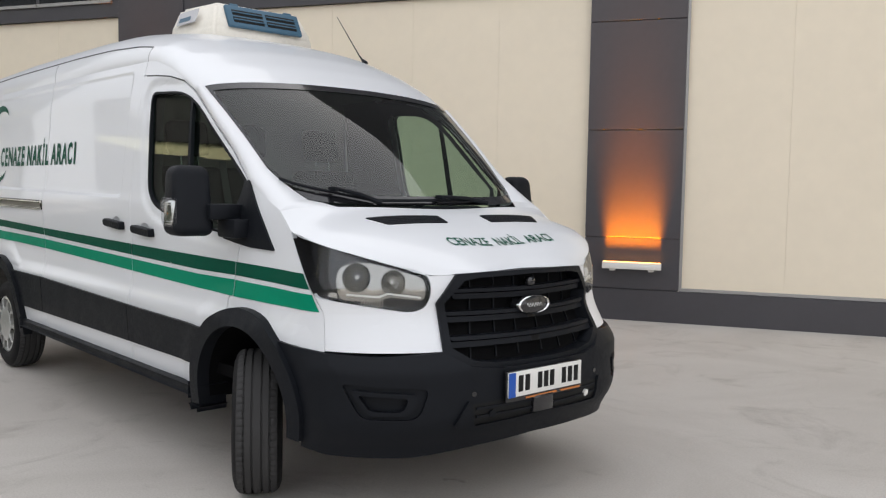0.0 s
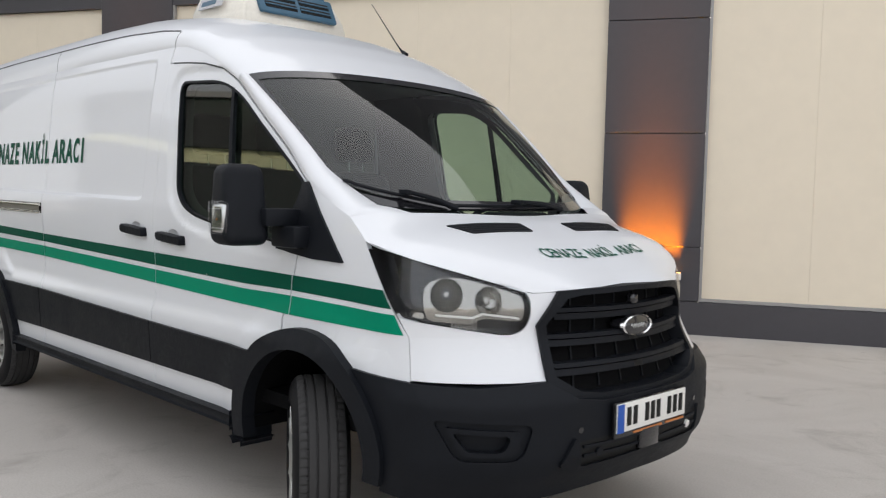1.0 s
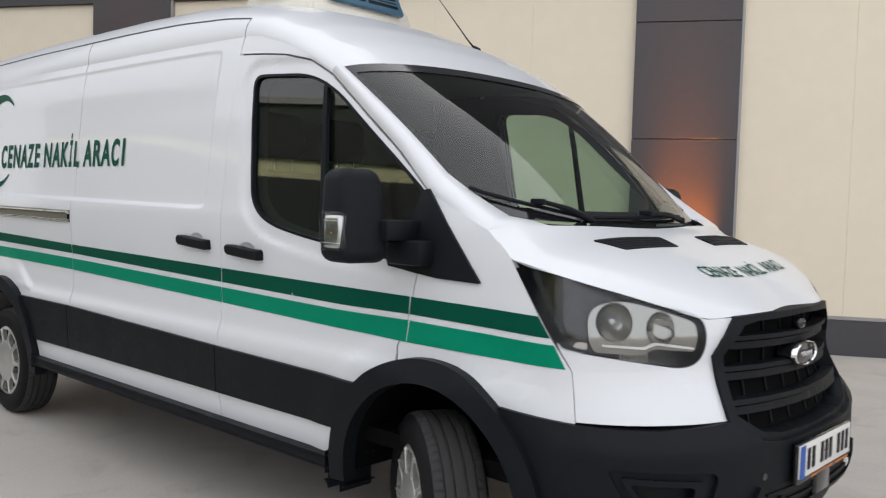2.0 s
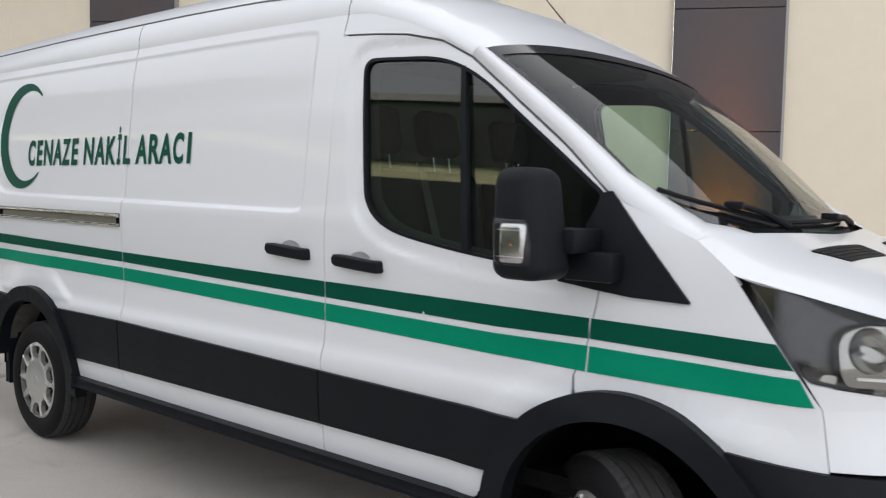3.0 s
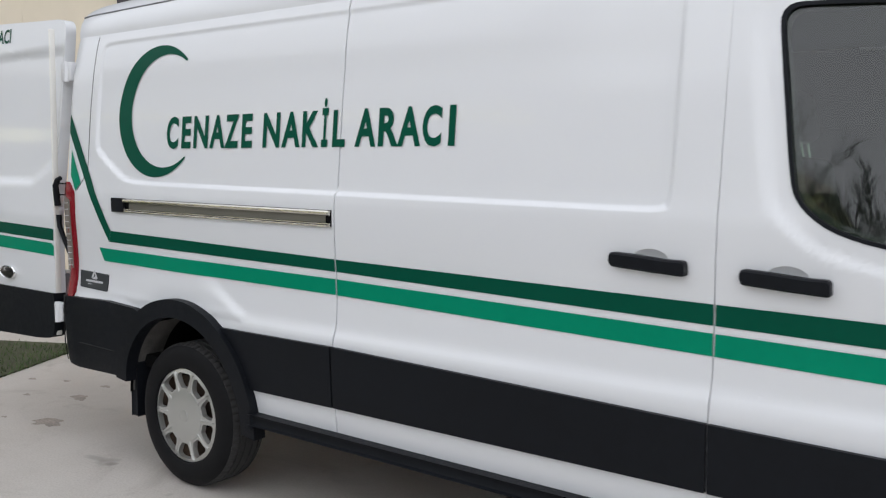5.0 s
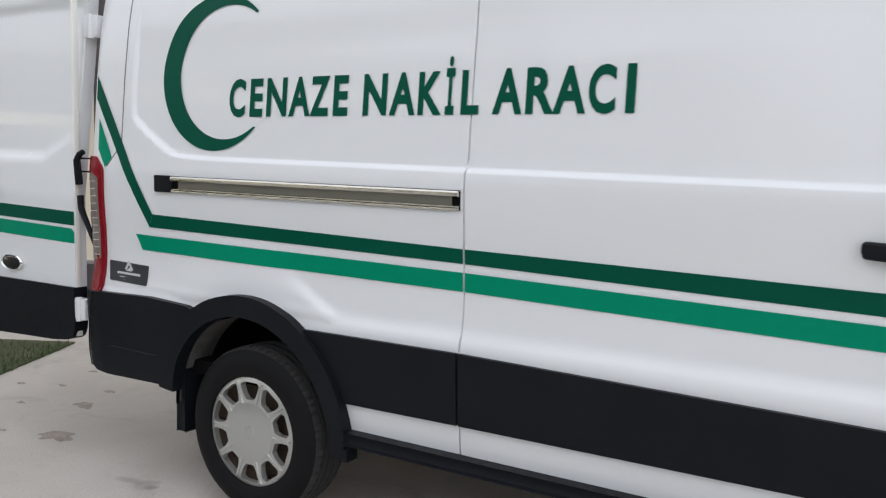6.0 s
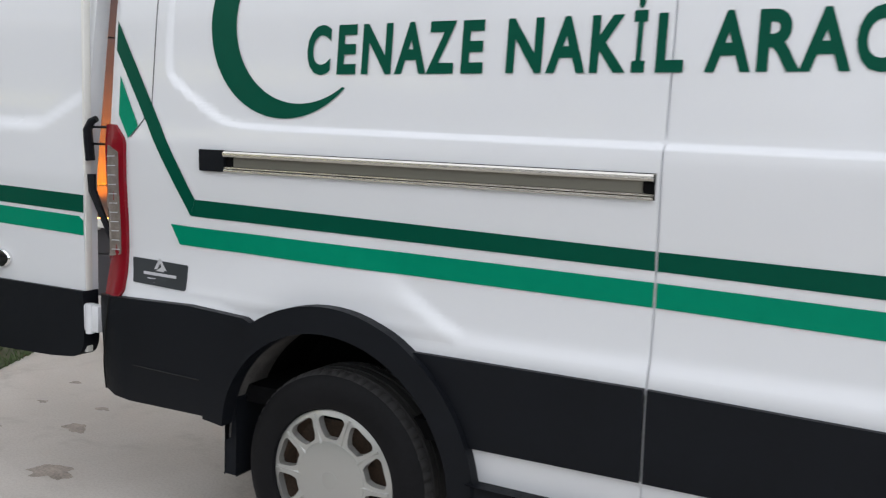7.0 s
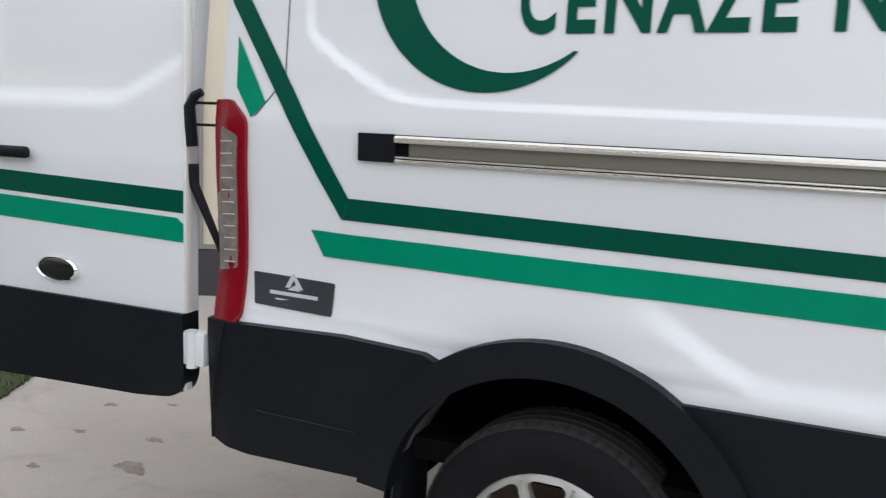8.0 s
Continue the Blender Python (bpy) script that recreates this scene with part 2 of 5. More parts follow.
def skin_xy(s, z):
    """Plan position (x, y outward) of the skin at girth s and height z; arrays."""
    w = np.interp(z, WZ, WY)
    h = np.maximum(0, z - 1.05)
    b = 1 - ease(0.70, 0.96, z)
    low = np.maximum(0, 0.5 - z)
    px = [np.full_like(s, -1.6), np.full_like(s, -1.0), np.full_like(s, -0.4), np.full_like(s, 0.30)]
    py = [w, w - 0.02 * h, w - 0.004 - 0.05 * h, w - (0.024 - 0.02 * b) - 0.19 * h]
    for ax, ay, bx, by in zip(AX, AY, BX, BY):
        inx = 0.15 * h * (0.4 + 0.6 * (ax > 0.7)) + 0.25 * low
        px.append(ax + (bx - ax) * b - inx)
        py.append((ay + (by - ay) * b) * (1 - 0.16 * h - 0.08 * low))
    px.append(px[-2]), py.append(-py[-2])
    px, py = np.array(px), np.array(py)
    sc = np.clip(s, -1.0, NOSE)
    i = np.clip(np.searchsorted(SK, sc, side="right") - 1, 1, len(SK) - 3)
    col = np.arange(len(s))
    k0, k1 = SK[i], SK[i + 1]
    t = (sc - k0) / (k1 - k0)
    out = []
    for p in (px, py):
        p0, p1 = p[i, col], p[i + 1, col]
        m0 = (p1 - p[i - 1, col]) / (k1 - SK[i - 1]) * (k1 - k0)
        m1 = (p[i + 2, col] - p0) / (SK[i + 2] - k0) * (k1 - k0)
        out.append((2 * t**3 - 3 * t**2 + 1) * p0 + (t**3 - 2 * t**2 + t) * m0 + (3 * t**2 - 2 * t**3) * p1 + (t**3 - t**2) * m1)
    x, y = out
    y = np.where(s < -1.0, w - 0.02 * h * ease(-2.2, -1.0, s), y)
    x = np.where(s < -1.0, s, x)
    a = np.clip((REAR_S - s) / REAR_R, 0, math.pi / 2)
    beyond = np.maximum(0, REAR_S - s - REAR_R * math.pi / 2)
    x = np.where(s < REAR_S, REAR_S - REAR_R * np.sin(a), x)
    y = np.where(s < REAR_S, y - REAR_R * (1 - np.cos(a)) - beyond, y)
    return x, y


def relief(s, z):
    """Pressed shapes in the flank: the recessed panel and the swelling over the rear arch."""
    def smax(a, b, k=0.035):
        return np.maximum(a, b) + k * np.exp(-np.abs(a - b) / k) * 0.35
    d = smax(smax(-4.45 - s, s + 1.372), smax(1.445 - 0.0135 * (s + 4.19) - z, z - 2.15))
    d = smax(d, -(s + 4.30) * 0.527 - (z - 1.517) * 0.85)
    # the shoulder over the cladding climbs slantwise over the rear arch
    top = np.interp(s, [-4.2, -4.02, -3.85, -3.62, -3.29, -3.2], [0.85, 1.0, 1.06, 1.05, 0.862, 0.85])
    soft = 0.03 + 0.09 * ease(-3.42, -3.72, s)
    haunch = 0.017 * np.maximum(0, ease(top + soft, top - soft, z) - ease(0.885, 0.838, z)) * ease(0.72, 0.80, z)
    rf = np.hypot(s - ARCH_F, z - 0.36)
    wd = np.full_like(s, 9.0)
    near = (s > -1.25) & (s < 0.1) & (z > 1.15) & (z < 2.12)
    if near.any():
        q = np.stack([s[near], z[near]], axis=1)
        best = np.full(len(q), 9.0)
        for a, b in zip(WINDOW, WINDOW[1:] + WINDOW[:1]):
            a, b = np.array(a), np.array(b)
            t = np.clip(((q - a) @ (b - a)) / ((b - a) @ (b - a) + 1e-12), 0, 1)
            best = np.minimum(best, np.hypot(*(q - a - t[:, None] * (b - a)).T))
        inside = np.zeros(len(q), bool)
        for a, b in zip(WINDOW, WINDOW[1:] + WINDOW[:1]):
            if a[1] != b[1]:
                inside ^= ((a[1] > q[:, 1]) != (b[1] > q[:, 1])) & (q[:, 0] < a[0] + (q[:, 1] - a[1]) / (b[1] - a[1]) * (b[0] - a[0]))
        wd[near] = np.where(inside, 0.0, best)
    return -0.011 * ease(0.075, 0.045, wd) * ease(0.03, -0.05, s) - 0.016 * (1 - 0.6 * ease(1.85, 2.1, z)) * ease(0.008, -0.012, d) + haunch + 0.012 * ease(0.70, 0.6, rf)


def skin(s, off, z, side=-1):
    s, off, z = (np.asarray(v, float) for v in (s, off, z))
    x, y = skin_xy(s, z)
    e = 1e-3
    sm = np.minimum(s, NOSE - 2 * e)
    (x0, y0), (x1, y1) = skin_xy(sm - e, z), skin_xy(sm + e, z)
    nx, ny = y0 - y1, x1 - x0
    ln = np.hypot(nx, ny)
    o = off + relief(s, z)
    return np.stack([x + nx / ln * o, side * (y + ny / ln * o), z], axis=1)


def wrap(bm, side=-1):
    """Lays a flat sheet on the skin."""
    bm.verts.ensure_lookup_table()
    c = np.array([v.co[:] for v in bm.verts])
    for v, p in zip(bm.verts, skin(c[:, 0], c[:, 1], c[:, 2], side)):
        v.co = p
    return bm


def on_skin(s, z, off=0.0, side=-1):
    return Vector(skin([s], [off], [z], side)[0])


# ---- the place ----
WALL = pose(-1.75, 5.62, 0, 0, 0, 28.3)
BEIGE = material("beige_sandwich_panel", (0.77, 0.68, 0.54), 0.45, vary=0.025, scale=0.7)
CHARCOAL = material("charcoal_cladding", (0.05, 0.047, 0.053), 0.42, vary=0.07, scale=1.5)
FLASHING = material("grey_metal_flashing", (0.33, 0.32, 0.31), 0.4, metal=0.3, vary=0.06)
WINDOW_DARK = material("dark_window_glass", (0.02, 0.022, 0.025), 0.06, coat=0.5)
LAMP_WHITE = material("white_lamp_housing", (0.72, 0.7, 0.66), 0.4, vary=0.03)
TUBE = lamp_glow("orange_lamp_strip", (1.0, 0.34, 0.03), 9.0)


def ground_material(name, base, dark, light):
    """Concrete: broad clouds, finer blotches, scattered dark stains, hairline cracks and pores."""
    m = bpy.data.materials.new(name)
    m.use_nodes = True
    n, l = m.node_tree.nodes, m.node_tree.links
    b = n["Principled BSDF"]
    b.inputs["Roughness"].default_value = 0.72
    b.inputs["Specular IOR Level"].default_value = 0.35
    co = n.new("ShaderNodeTexCoord")

    def tex(scale, detail=5, rough=0.6, distort=0.0):
        t = n.new("ShaderNodeTexNoise")
        t.inputs["Scale"].default_value, t.inputs["Detail"].default_value = scale, detail
        t.inputs["Roughness"].default_value, t.inputs["Distortion"].default_value = rough, distort
        l.new(co.outputs["Object"], t.inputs["Vector"])
        return t.outputs[0]

    def mapped(v, a, b2, lo, hi):
        r = n.new("ShaderNodeMapRange")
        r.interpolation_type = "SMOOTHSTEP"
        for k, x in (("From Min", a), ("From Max", b2), ("To Min", lo), ("To Max", hi)):
            r.inputs[k].default_value = x
        l.new(v, r.inputs["Value"])
        return r.outputs[0]

    def mix(fac, c1, c2):
        x = n.new("ShaderNodeMixRGB")
        l.new(fac, x.inputs["Fac"])
        for c, k in ((c1, "Color1"), (c2, "Color2")):
            if isinstance(c, tuple):
                x.inputs[k].default_value = (*c, 1)
            else:
                l.new(c, x.inputs[k])
        return x.outputs[0]

    c = mix(mapped(tex(0.55, 6, 0.62, 0.6), 0.36, 0.66, 0, 1), base, light)
    c = mix(mapped(tex(1.3, 7, 0.68, 1.2), 0.50, 0.76, 0, 0.75), c, dark)
    c = mix(mapped(tex(2.6, 3, 0.5, 0.3), 0.70, 0.76, 0, 0.65), c, tuple(v * 0.55 for v in dark))
    c = mix(mapped(tex(90, 3), 0.35, 0.75, 0, 0.35), c, dark)
    l.new(c, b.inputs["Base Color"])
    bp = n.new("ShaderNodeBump")
    bp.inputs["Strength"].default_value, bp.inputs["Distance"].default_value = 0.35, 0.003
    l.new(tex(60, 4), bp.inputs["Height"])
    l.new(bp.outputs[0], b.inputs["Normal"])
    return m


CONCRETE = ground_material("worn_concrete", (0.45, 0.42, 0.385), (0.31, 0.28, 0.25), (0.52, 0.49, 0.455))
SOIL = material("dark_soil", (0.055, 0.06, 0.03), 0.95, vary=0.4, scale=4)
BLADE = material("grass_blades", (0.06, 0.1, 0.03), 0.7, vary=0.4, scale=3)

bm = bmesh.new()
bmesh.ops.create_grid(bm, x_segments=2, y_segments=2, size=600)
tagged(part("ground", bm, CONCRETE), "pale worn concrete yard with stains and fine cracks", "ground", kind="structure")

STAIN = material("oil_stained_concrete", (0.27, 0.235, 0.205), 0.65, vary=0.4, scale=9)
srng = random.Random(11)
for x, y, r in ((-6.10, -0.23, 0.05), (-5.60, -0.42, 0.11), (-5.25, -0.85, 0.15), (-6.25, 0.1, 0.05), (-5.95, -0.6, 0.045), (-6.35, -0.35, 0.05), (-5.75, -0.15, 0.06), (-6.0, 0.25, 0.04), (-5.55, -0.95, 0.03), (-5.4, -1.3, 0.025), (-5.1, -1.5, 0.035)):
    pts = []
    for k in range(26):
        a = k * math.tau / 26
        q = r * (0.55 + 0.45 * noise.noise(Vector((math.cos(a) * 1.7 + x * 9, math.sin(a) * 1.7 + y * 9, r * 40))) + srng.uniform(-0.04, 0.04))
        pts.append((x + 1.25 * q * math.cos(a + 0.6), y + 0.75 * q * math.sin(a + 0.6)))
    bm = bmesh.new()
    bm.faces.new([bm.verts.new((px_, py_, 0.0015)) for px_, py_ in pts])
    tagged(part("stain", bm, STAIN, smooth=False), "dark oil stain on pale concrete", "stain", kind="structure")

lawn = part("lawn", block(-60, -70, -0.05, -7.12, -1.9, 0.012), SOIL, None, "strip of short grass beside the concrete yard", smooth=False)
lawn.matrix_world = WALL
tagged(lawn, category="lawn", kind="structure")
rng = random.Random(4)
verts, faces = [], []
for k in range(9000):
    x, y = -7.1 - 3.2 * rng.random() ** 1.6, -7.4 + 5.4 * rng.random()
    a, h, w = rng.random() * 6.3, 0.02 + 0.05 * rng.random(), 0.003 + 0.003 * rng.random()
    dx, dy = math.cos(a) * w, math.sin(a) * w
    lx, ly = rng.uniform(-0.03, 0.03), rng.uniform(-0.03, 0.03)
    i = len(verts)
    verts += [(x - dx, y - dy, 0.005), (x + dx, y + dy, 0.005), (x + lx, y + ly, h)]
    faces.append((i, i + 1, i + 2))
me = bpy.data.meshes.new("grass")
me.from_pydata(verts, [], faces)
me.materials.append(BLADE)
grass = tagged(new("grass", me), "short green grass blades at the edge of concrete", "grass", kind="stuff")
grass.matrix_world = WALL


def wall_box(name, s0, z0, s1, z1, d0, d1, mat, label="", bevel=0.0, parent=None):
    """A piece of the warehouse wall, s along it, d in front of it (minus) or behind."""
    ob = part(name, block(s0, d0, z0, s1, d1, z1, bevel=bevel, seg=1), mat, parent, label, smooth=False)
    if parent is None:
        ob.matrix_world = WALL
        tagged(ob, category="wall", kind="structure")
    return ob


PITCH, PIER = 6.75, 1.09
wall_box("wall_plinth", -40, 0, 34, 0.365, -0.02, 0.25, CHARCOAL, "charcoal plinth along the foot of a warehouse wall")
for k in range(-4, 5):
    a = k * PITCH
    pier = wall_box("wall_pillar", a - PIER + 0.01, 0.366, a - 0.01, 10.0, 0.0, 0.25, CHARCOAL, "charcoal metal-clad pillar of a warehouse wall")
    zs = [0.37, 0.97, 2.22, 3.47, 4.72, 5.97, 7.22, 8.47, 10.0]
    for z0, z1 in zip(zs, zs[1:]):
        wall_box("cladding_panel", a - PIER, z0 + 0.004, a, z1 - 0.004, -0.022, 0.004, CHARCOAL, bevel=0.004, parent=pier)
    bay = wall_box("wall_panel", a, 0.37, a + PITCH - PIER, 3.88, 0.075, 0.2, BEIGE, "smooth beige sandwich panels of a warehouse wall")
    n = 5
    w = (PITCH - PIER) / n
    for i in range(n):
        wall_box("sandwich_panel", a + i * w + 0.0006, 0.40, a + (i + 1) * w - 0.0006, 3.87, 0.06, 0.08, BEIGE, bevel=0.0012, parent=bay)
    wall_box("flashing", a, 0.37, a + PITCH - PIER, 0.402, 0.0, 0.058, FLASHING, parent=bay)
    wall_box("flashing", a + 0.002, 0.402, a + 0.03, 3.88, 0.0, 0.058, FLASHING, parent=bay)
    band = wall_box("wall_band", a, 3.88, a + PITCH - PIER, 10.0, 0.0, 0.25, CHARCOAL, "charcoal upper wall with a row of high windows")
    for i in range(4):
        s0 = a + 0.15 + i * 1.36
        win = wall_box("high_window", s0, 4.12, s0 + 1.28, 5.5, -0.012, 0.006, WINDOW_DARK, "dark high window", parent=band)
        wall_box("window_frame", s0 - 0.03, 4.08, s0 + 1.31, 4.125, -0.03, 0.0, FLASHING, parent=band)


def wall_lamp(a):
    """A white linear uplighter on two brackets, washing the pillar in orange."""
    lamp = thing("wall_lamp", "white linear wall lamp casting orange light upwards on a pillar", "wall lamp", group="wall lamps of the warehouse")
    lamp.matrix_world = WALL @ pose(a - 0.53, -0.022, 0.65)
    part("housing", block(-0.335, -0.115, -0.04, 0.335, -0.035, 0.04, bevel=0.006), LAMP_WHITE, lamp)
    part("light_strip", block(-0.325, -0.1, 0.0385, 0.325, -0.05, 0.0425), TUBE, lamp, "glowing orange light strip")
    for x in (-0.22, 0.22):
        part("bracket", block(x - 0.03, -0.09, -0.065, x + 0.03, 0.0, -0.038, bevel=0.004), LAMP_WHITE, lamp)
    d = bpy.data.lights.new("orange_wash", "AREA")
    d.shape, d.size, d.size_y = "RECTANGLE", 0.62, 0.04
    d.energy, d.color, d.spread = 33.0, (1.0, 0.24, 0.0), radians(27)
    ob = new("orange_wash", d)
    ob.matrix_world = WALL @ pose(a - 0.53, -0.08, 0.70, 180 - 4.6, 0, 0)
    return lamp


wall_lamp(0)
wall_lamp(-PITCH)


# ---- out of view across the yard, put there to be mirrored in the glass and paint ----
FACADE = material("cream_render", (0.86, 0.86, 0.5), 0.7, vary=0.06, scale=0.4)
DARK_BACKDROP = material("dark_backdrop_sheet", (0.012, 0.013, 0.014), 0.6, vary=0.2, scale=0.5)
HEDGE_BACKDROP = material("dark_hedge_backdrop", (0.02, 0.03, 0.014), 0.9, vary=0.4, scale=2)
BARK = material("bare_bark", (0.014, 0.013, 0.012), 0.9, vary=0.2, scale=6)
TOWER = material("blue_grey_render", (0.12, 0.14, 0.2), 0.6, vary=0.06, scale=0.2)
TOWER_SLAB = material("pale_balcony_edge", (0.3, 0.32, 0.38), 0.6, vary=0.06, scale=0.2)


def hall(name, x, y, turn, length, depth, tall, band, label):
    """A guessed, unseen hall: a dark band under the eaves and dark sheets below leave a cream strip to reflect."""
    h = thing(name, label, "building", at=(x, y, 0))
    h.rotation_euler[2] = radians(turn)
    part("wall", block(-length / 2, 0, 0, length / 2, depth, tall - band), FACADE, h, smooth=False)
    part("upper_wall", block(-length / 2 - 0.2, -0.2, tall - band, length / 2 + 0.2, depth + 0.2, tall), DARK_BACKDROP, h, smooth=False)
    part("roof", block(-length / 2 - 0.4, -0.4, tall, length / 2 + 0.4, depth + 0.4, tall + 0.3), FLASHING, h, smooth=False)
    for x0 in (-length / 2 - 0.12, length / 2):
        part("end_wall", block(x0, -0.05, 0, x0 + 0.12, depth, tall - band), DARK_BACKDROP, h, smooth=False)
    # added dark sheets, so that only a bright strip of wall is mirrored
    n = int(length / 6)
    for i in range(n):
        s0 = -length / 2 + i * length / n + 0.01
        part("backdrop_sheet", block(s0, -0.08, 0, s0 + length / n - 0.02, 0.02, (tall - band) * (0.91, 0.89, 0.9)[i % 3]), DARK_BACKDROP, h, smooth=False)
    return h


hall("warehouse", -33, -23.2, 168, 34, 14, 10.7, 2.6, "unseen long cream warehouse with a charcoal upper band, added for reflections")
hall("warehouse", -20.5, -44, 190, 10, 12, 15.4, 5.2, "unseen cream warehouse block with a charcoal upper band, added for reflections")

tower = thing("tower_block", "tall blue-grey tower block with pale balcony edges", "building", at=(-78.2, -137.6, 0))
tower.rotation_euler[2] = radians(-29.5)
part("wall", block(-6.3, -9, 0, 6.3, 9, 78), TOWER, tower, smooth=False)
slab = block(-6.9, -0.6, 0, 6.9, 0.6, 0.9)
first = part("balcony", slab, TOWER_SLAB, tower, smooth=False)
for side_y in (9.6, -9.6):
    for i in range(25):
        b = first if (i == 0 and side_y > 0) else new("balcony", first.data)
        b.parent = tower
        b.location = (0, side_y, 2.4 + 3.0 * i)

ball = bmesh.new()
bmesh.ops.create_icosphere(ball, subdivisions=2, radius=1)
ball_verts, ball_faces = [v.co.copy() for v in ball.verts], [[v.index for v in f.verts] for f in ball.faces]
ball.free()
# added hedge, never in view; its taller stretch keeps the side window's reflection dark
verts, faces = [], []
for i in range(420):
    x, y, r = -34 + 44 * i / 420, -17.5 + rng.uniform(-0.6, 0.6), rng.uniform(0.4, 0.8)
    up = 2.7 if -9.5 < x < 1.5 else 0.8
    at = Vector((x, y, r * 0.8 + rng.uniform(0, up)))
    n0 = len(verts)
    verts += [at + v * r * rng.uniform(0.8, 1.15) for v in ball_verts]
    faces += [[k + n0 for k in f] for f in ball_faces]
me = bpy.data.meshes.new("hedge")
me.from_pydata(verts, [], faces)
me.materials.append(HEDGE_BACKDROP)
tagged(new("hedge", me), "unseen dark hedge added across the yard to darken the window's reflection", "hedge", kind="stuff")


def bare_tree(x, y, tall, seed, trunk=0.09):
    """A leafless tree: a tapered leader with steeply rising limbs that fork into ever finer twigs."""
    r = random.Random(seed)
    t = thing("bare_tree", "leafless tree with a dark trunk and fine upright twigs", "tree", at=(x, y, 0), group="bare trees")
    verts, faces = [], []

    def bar(p, q, r0, r1, sides):
        d = (q - p).normalized()
        a = d.orthogonal().normalized()
        b = d.cross(a)
        i = len(verts)
        for base, rr in ((p, r0), (q, r1)):
            for k in range(sides):
                verts.append(base + (a * math.cos(k * math.tau / sides) + b * math.sin(k * math.tau / sides)) * rr)
        for k in range(sides):
            faces.append((i + k, i + (k + 1) % sides, i + sides + (k + 1) % sides, i + sides + k))

    def limb(p, d, length, rad, depth):
        steps = 4 if depth < 2 else 3
        for k in range(steps):
            d = (d + Vector((r.gauss(0, 0.12), r.gauss(0, 0.12), 0.10))).normalized()
            q = p + d * length / steps
            bar(p, q, max(rad * (1 - 0.7 * k / steps), 0.006), max(rad * (1 - 0.7 * (k + 1) / steps), 0.005), 5 if depth < 2 else 3)
            p = q
            if depth < 4:
                for _ in range(3 if depth < 3 else 2):
                    turn, out = r.random() * math.tau, r.uniform(0.45, 0.95)
                    side = Vector((math.cos(turn), math.sin(turn), 0))
                    side = (side - d * side.dot(d)).normalized()
                    limb(p, (d + side * out).normalized(), length * r.uniform(0.42, 0.6) * (1 - 0.12 * k), rad * (1 - 0.7 * k / steps) * 0.5, depth + 1)

    bar(Vector((0, 0, 0)), Vector((0.05, 0, tall * 0.22)), trunk * 1.2, trunk, 8)
    for turn in (0.4, 2.3, 4.4):
        limb(Vector((0.05, 0, tall * (0.2 - 0.02 * turn / 4))), Vector((math.cos(turn) * 0.42, math.sin(turn) * 0.42, 1)).normalized(), tall * r.uniform(0.46, 0.56), trunk * 0.7, 1)
    limb(Vector((0.05, 0, tall * 0.22)), Vector((0, 0.03, 1)), tall * 0.6, trunk * 0.85, 1)
    me = bpy.data.meshes.new("trunk_and_twigs")
    me.from_pydata(verts, [], faces)
    me.materials.append(BARK)
    ob = new("branches", me)
    ob.parent = t
    return t


bare_tree(-6.45, -20.5, 9.6, 3)
bare_tree(-9.0, -22.5, 8.0, 5)
bare_tree(-11.3, -24.0, 8.8, 8)
bare_tree(-5.0, -23.5, 6.9, 13)
bare_tree(-3.3, -22.5, 6.2, 21)

PALE_ROOF = material("pale_metal_roof", (0.5, 0.5, 0.47), 0.6, vary=0.08, scale=0.5)
house = thing("house", "low pale gabled house behind bare trees", "building", at=(-8.4, -31, 0))
part("wall", block(-3.4, -7, 0, 3.4, 0, 7.6), FACADE, house, smooth=False)
bm = bmesh.new()
ends = [[bm.verts.new((x, y, z)) for x, z in ((-3.8, 7.5), (0, 9.3), (3.8, 7.5), (3.8, 7.3), (-3.8, 7.3))] for y in (-7.3, 0.3)]
for k in range(5):
    bm.faces.new((ends[0][k], ends[0][(k + 1) % 5], ends[1][(k + 1) % 5], ends[1][k]))
bm.faces.new(ends[0][::-1]), bm.faces.new(ends[1])
part("roof", bm, PALE_ROOF, house, smooth=False)
# added sheet that darkens the wall's mirror image low down
part("backdrop_sheet", block(-2.6, 0.0, 0, 2.6, 0.08, 5.4), DARK_BACKDROP, house, smooth=False)


# ---- the van ----
van = thing("van", "white high-roof panel van, green stripes, one rear door open", "van", at=(0, -0.035, 0))
DOOR_SEAM = [(-1.223, 2.115), (-1.05, 2.102), (-0.88, 2.084), (-0.71, 2.046), (-0.57, 1.976), (-0.403, 1.847), (-0.174, 1.659), (-0.02, 1.513)]
ROOF_SIDE = [(-1.22, 2.2), (-1.1, 2.19), (-0.9, 2.135), (-0.71, 2.062), (-0.57, 1.985)]
SILL = 0.45


def arch_cut(cx, r, z, right):
    return cx + (1 if right else -1) * math.sqrt(r * r - (z - ARCH_Z) ** 2)


def flank(name, loops, mat, parent, label="", off=0.0, rim=0.02, dx=0.06, dz=0.05, side=-1, xs=(), zs=()):
    return part(name, wrap(flat(loops, dx, dz, off, rim, xs, zs), side), mat, parent, label)


FINE_Z = [1.386 + 0.004 * k for k in range(20)] + [1.475 + 0.012 * k for k in range(15)] + [0.80 + 0.0125 * k for k in range(24)] + [2.11 + 0.008 * k for k in range(8)]
FINE_X = [-4.476 + 0.006 * k for k in range(12)] + [-4.39 + 0.013 * k for k in range(22)] + [-3.68 + 0.014 * k for k in range(36)] + [-1.41 + 0.008 * k for k in range(8)]
TOP = 2.2


def DISH(x, z):
    return arc(x, z, 0.062, 0, 345, 23, 0.62)


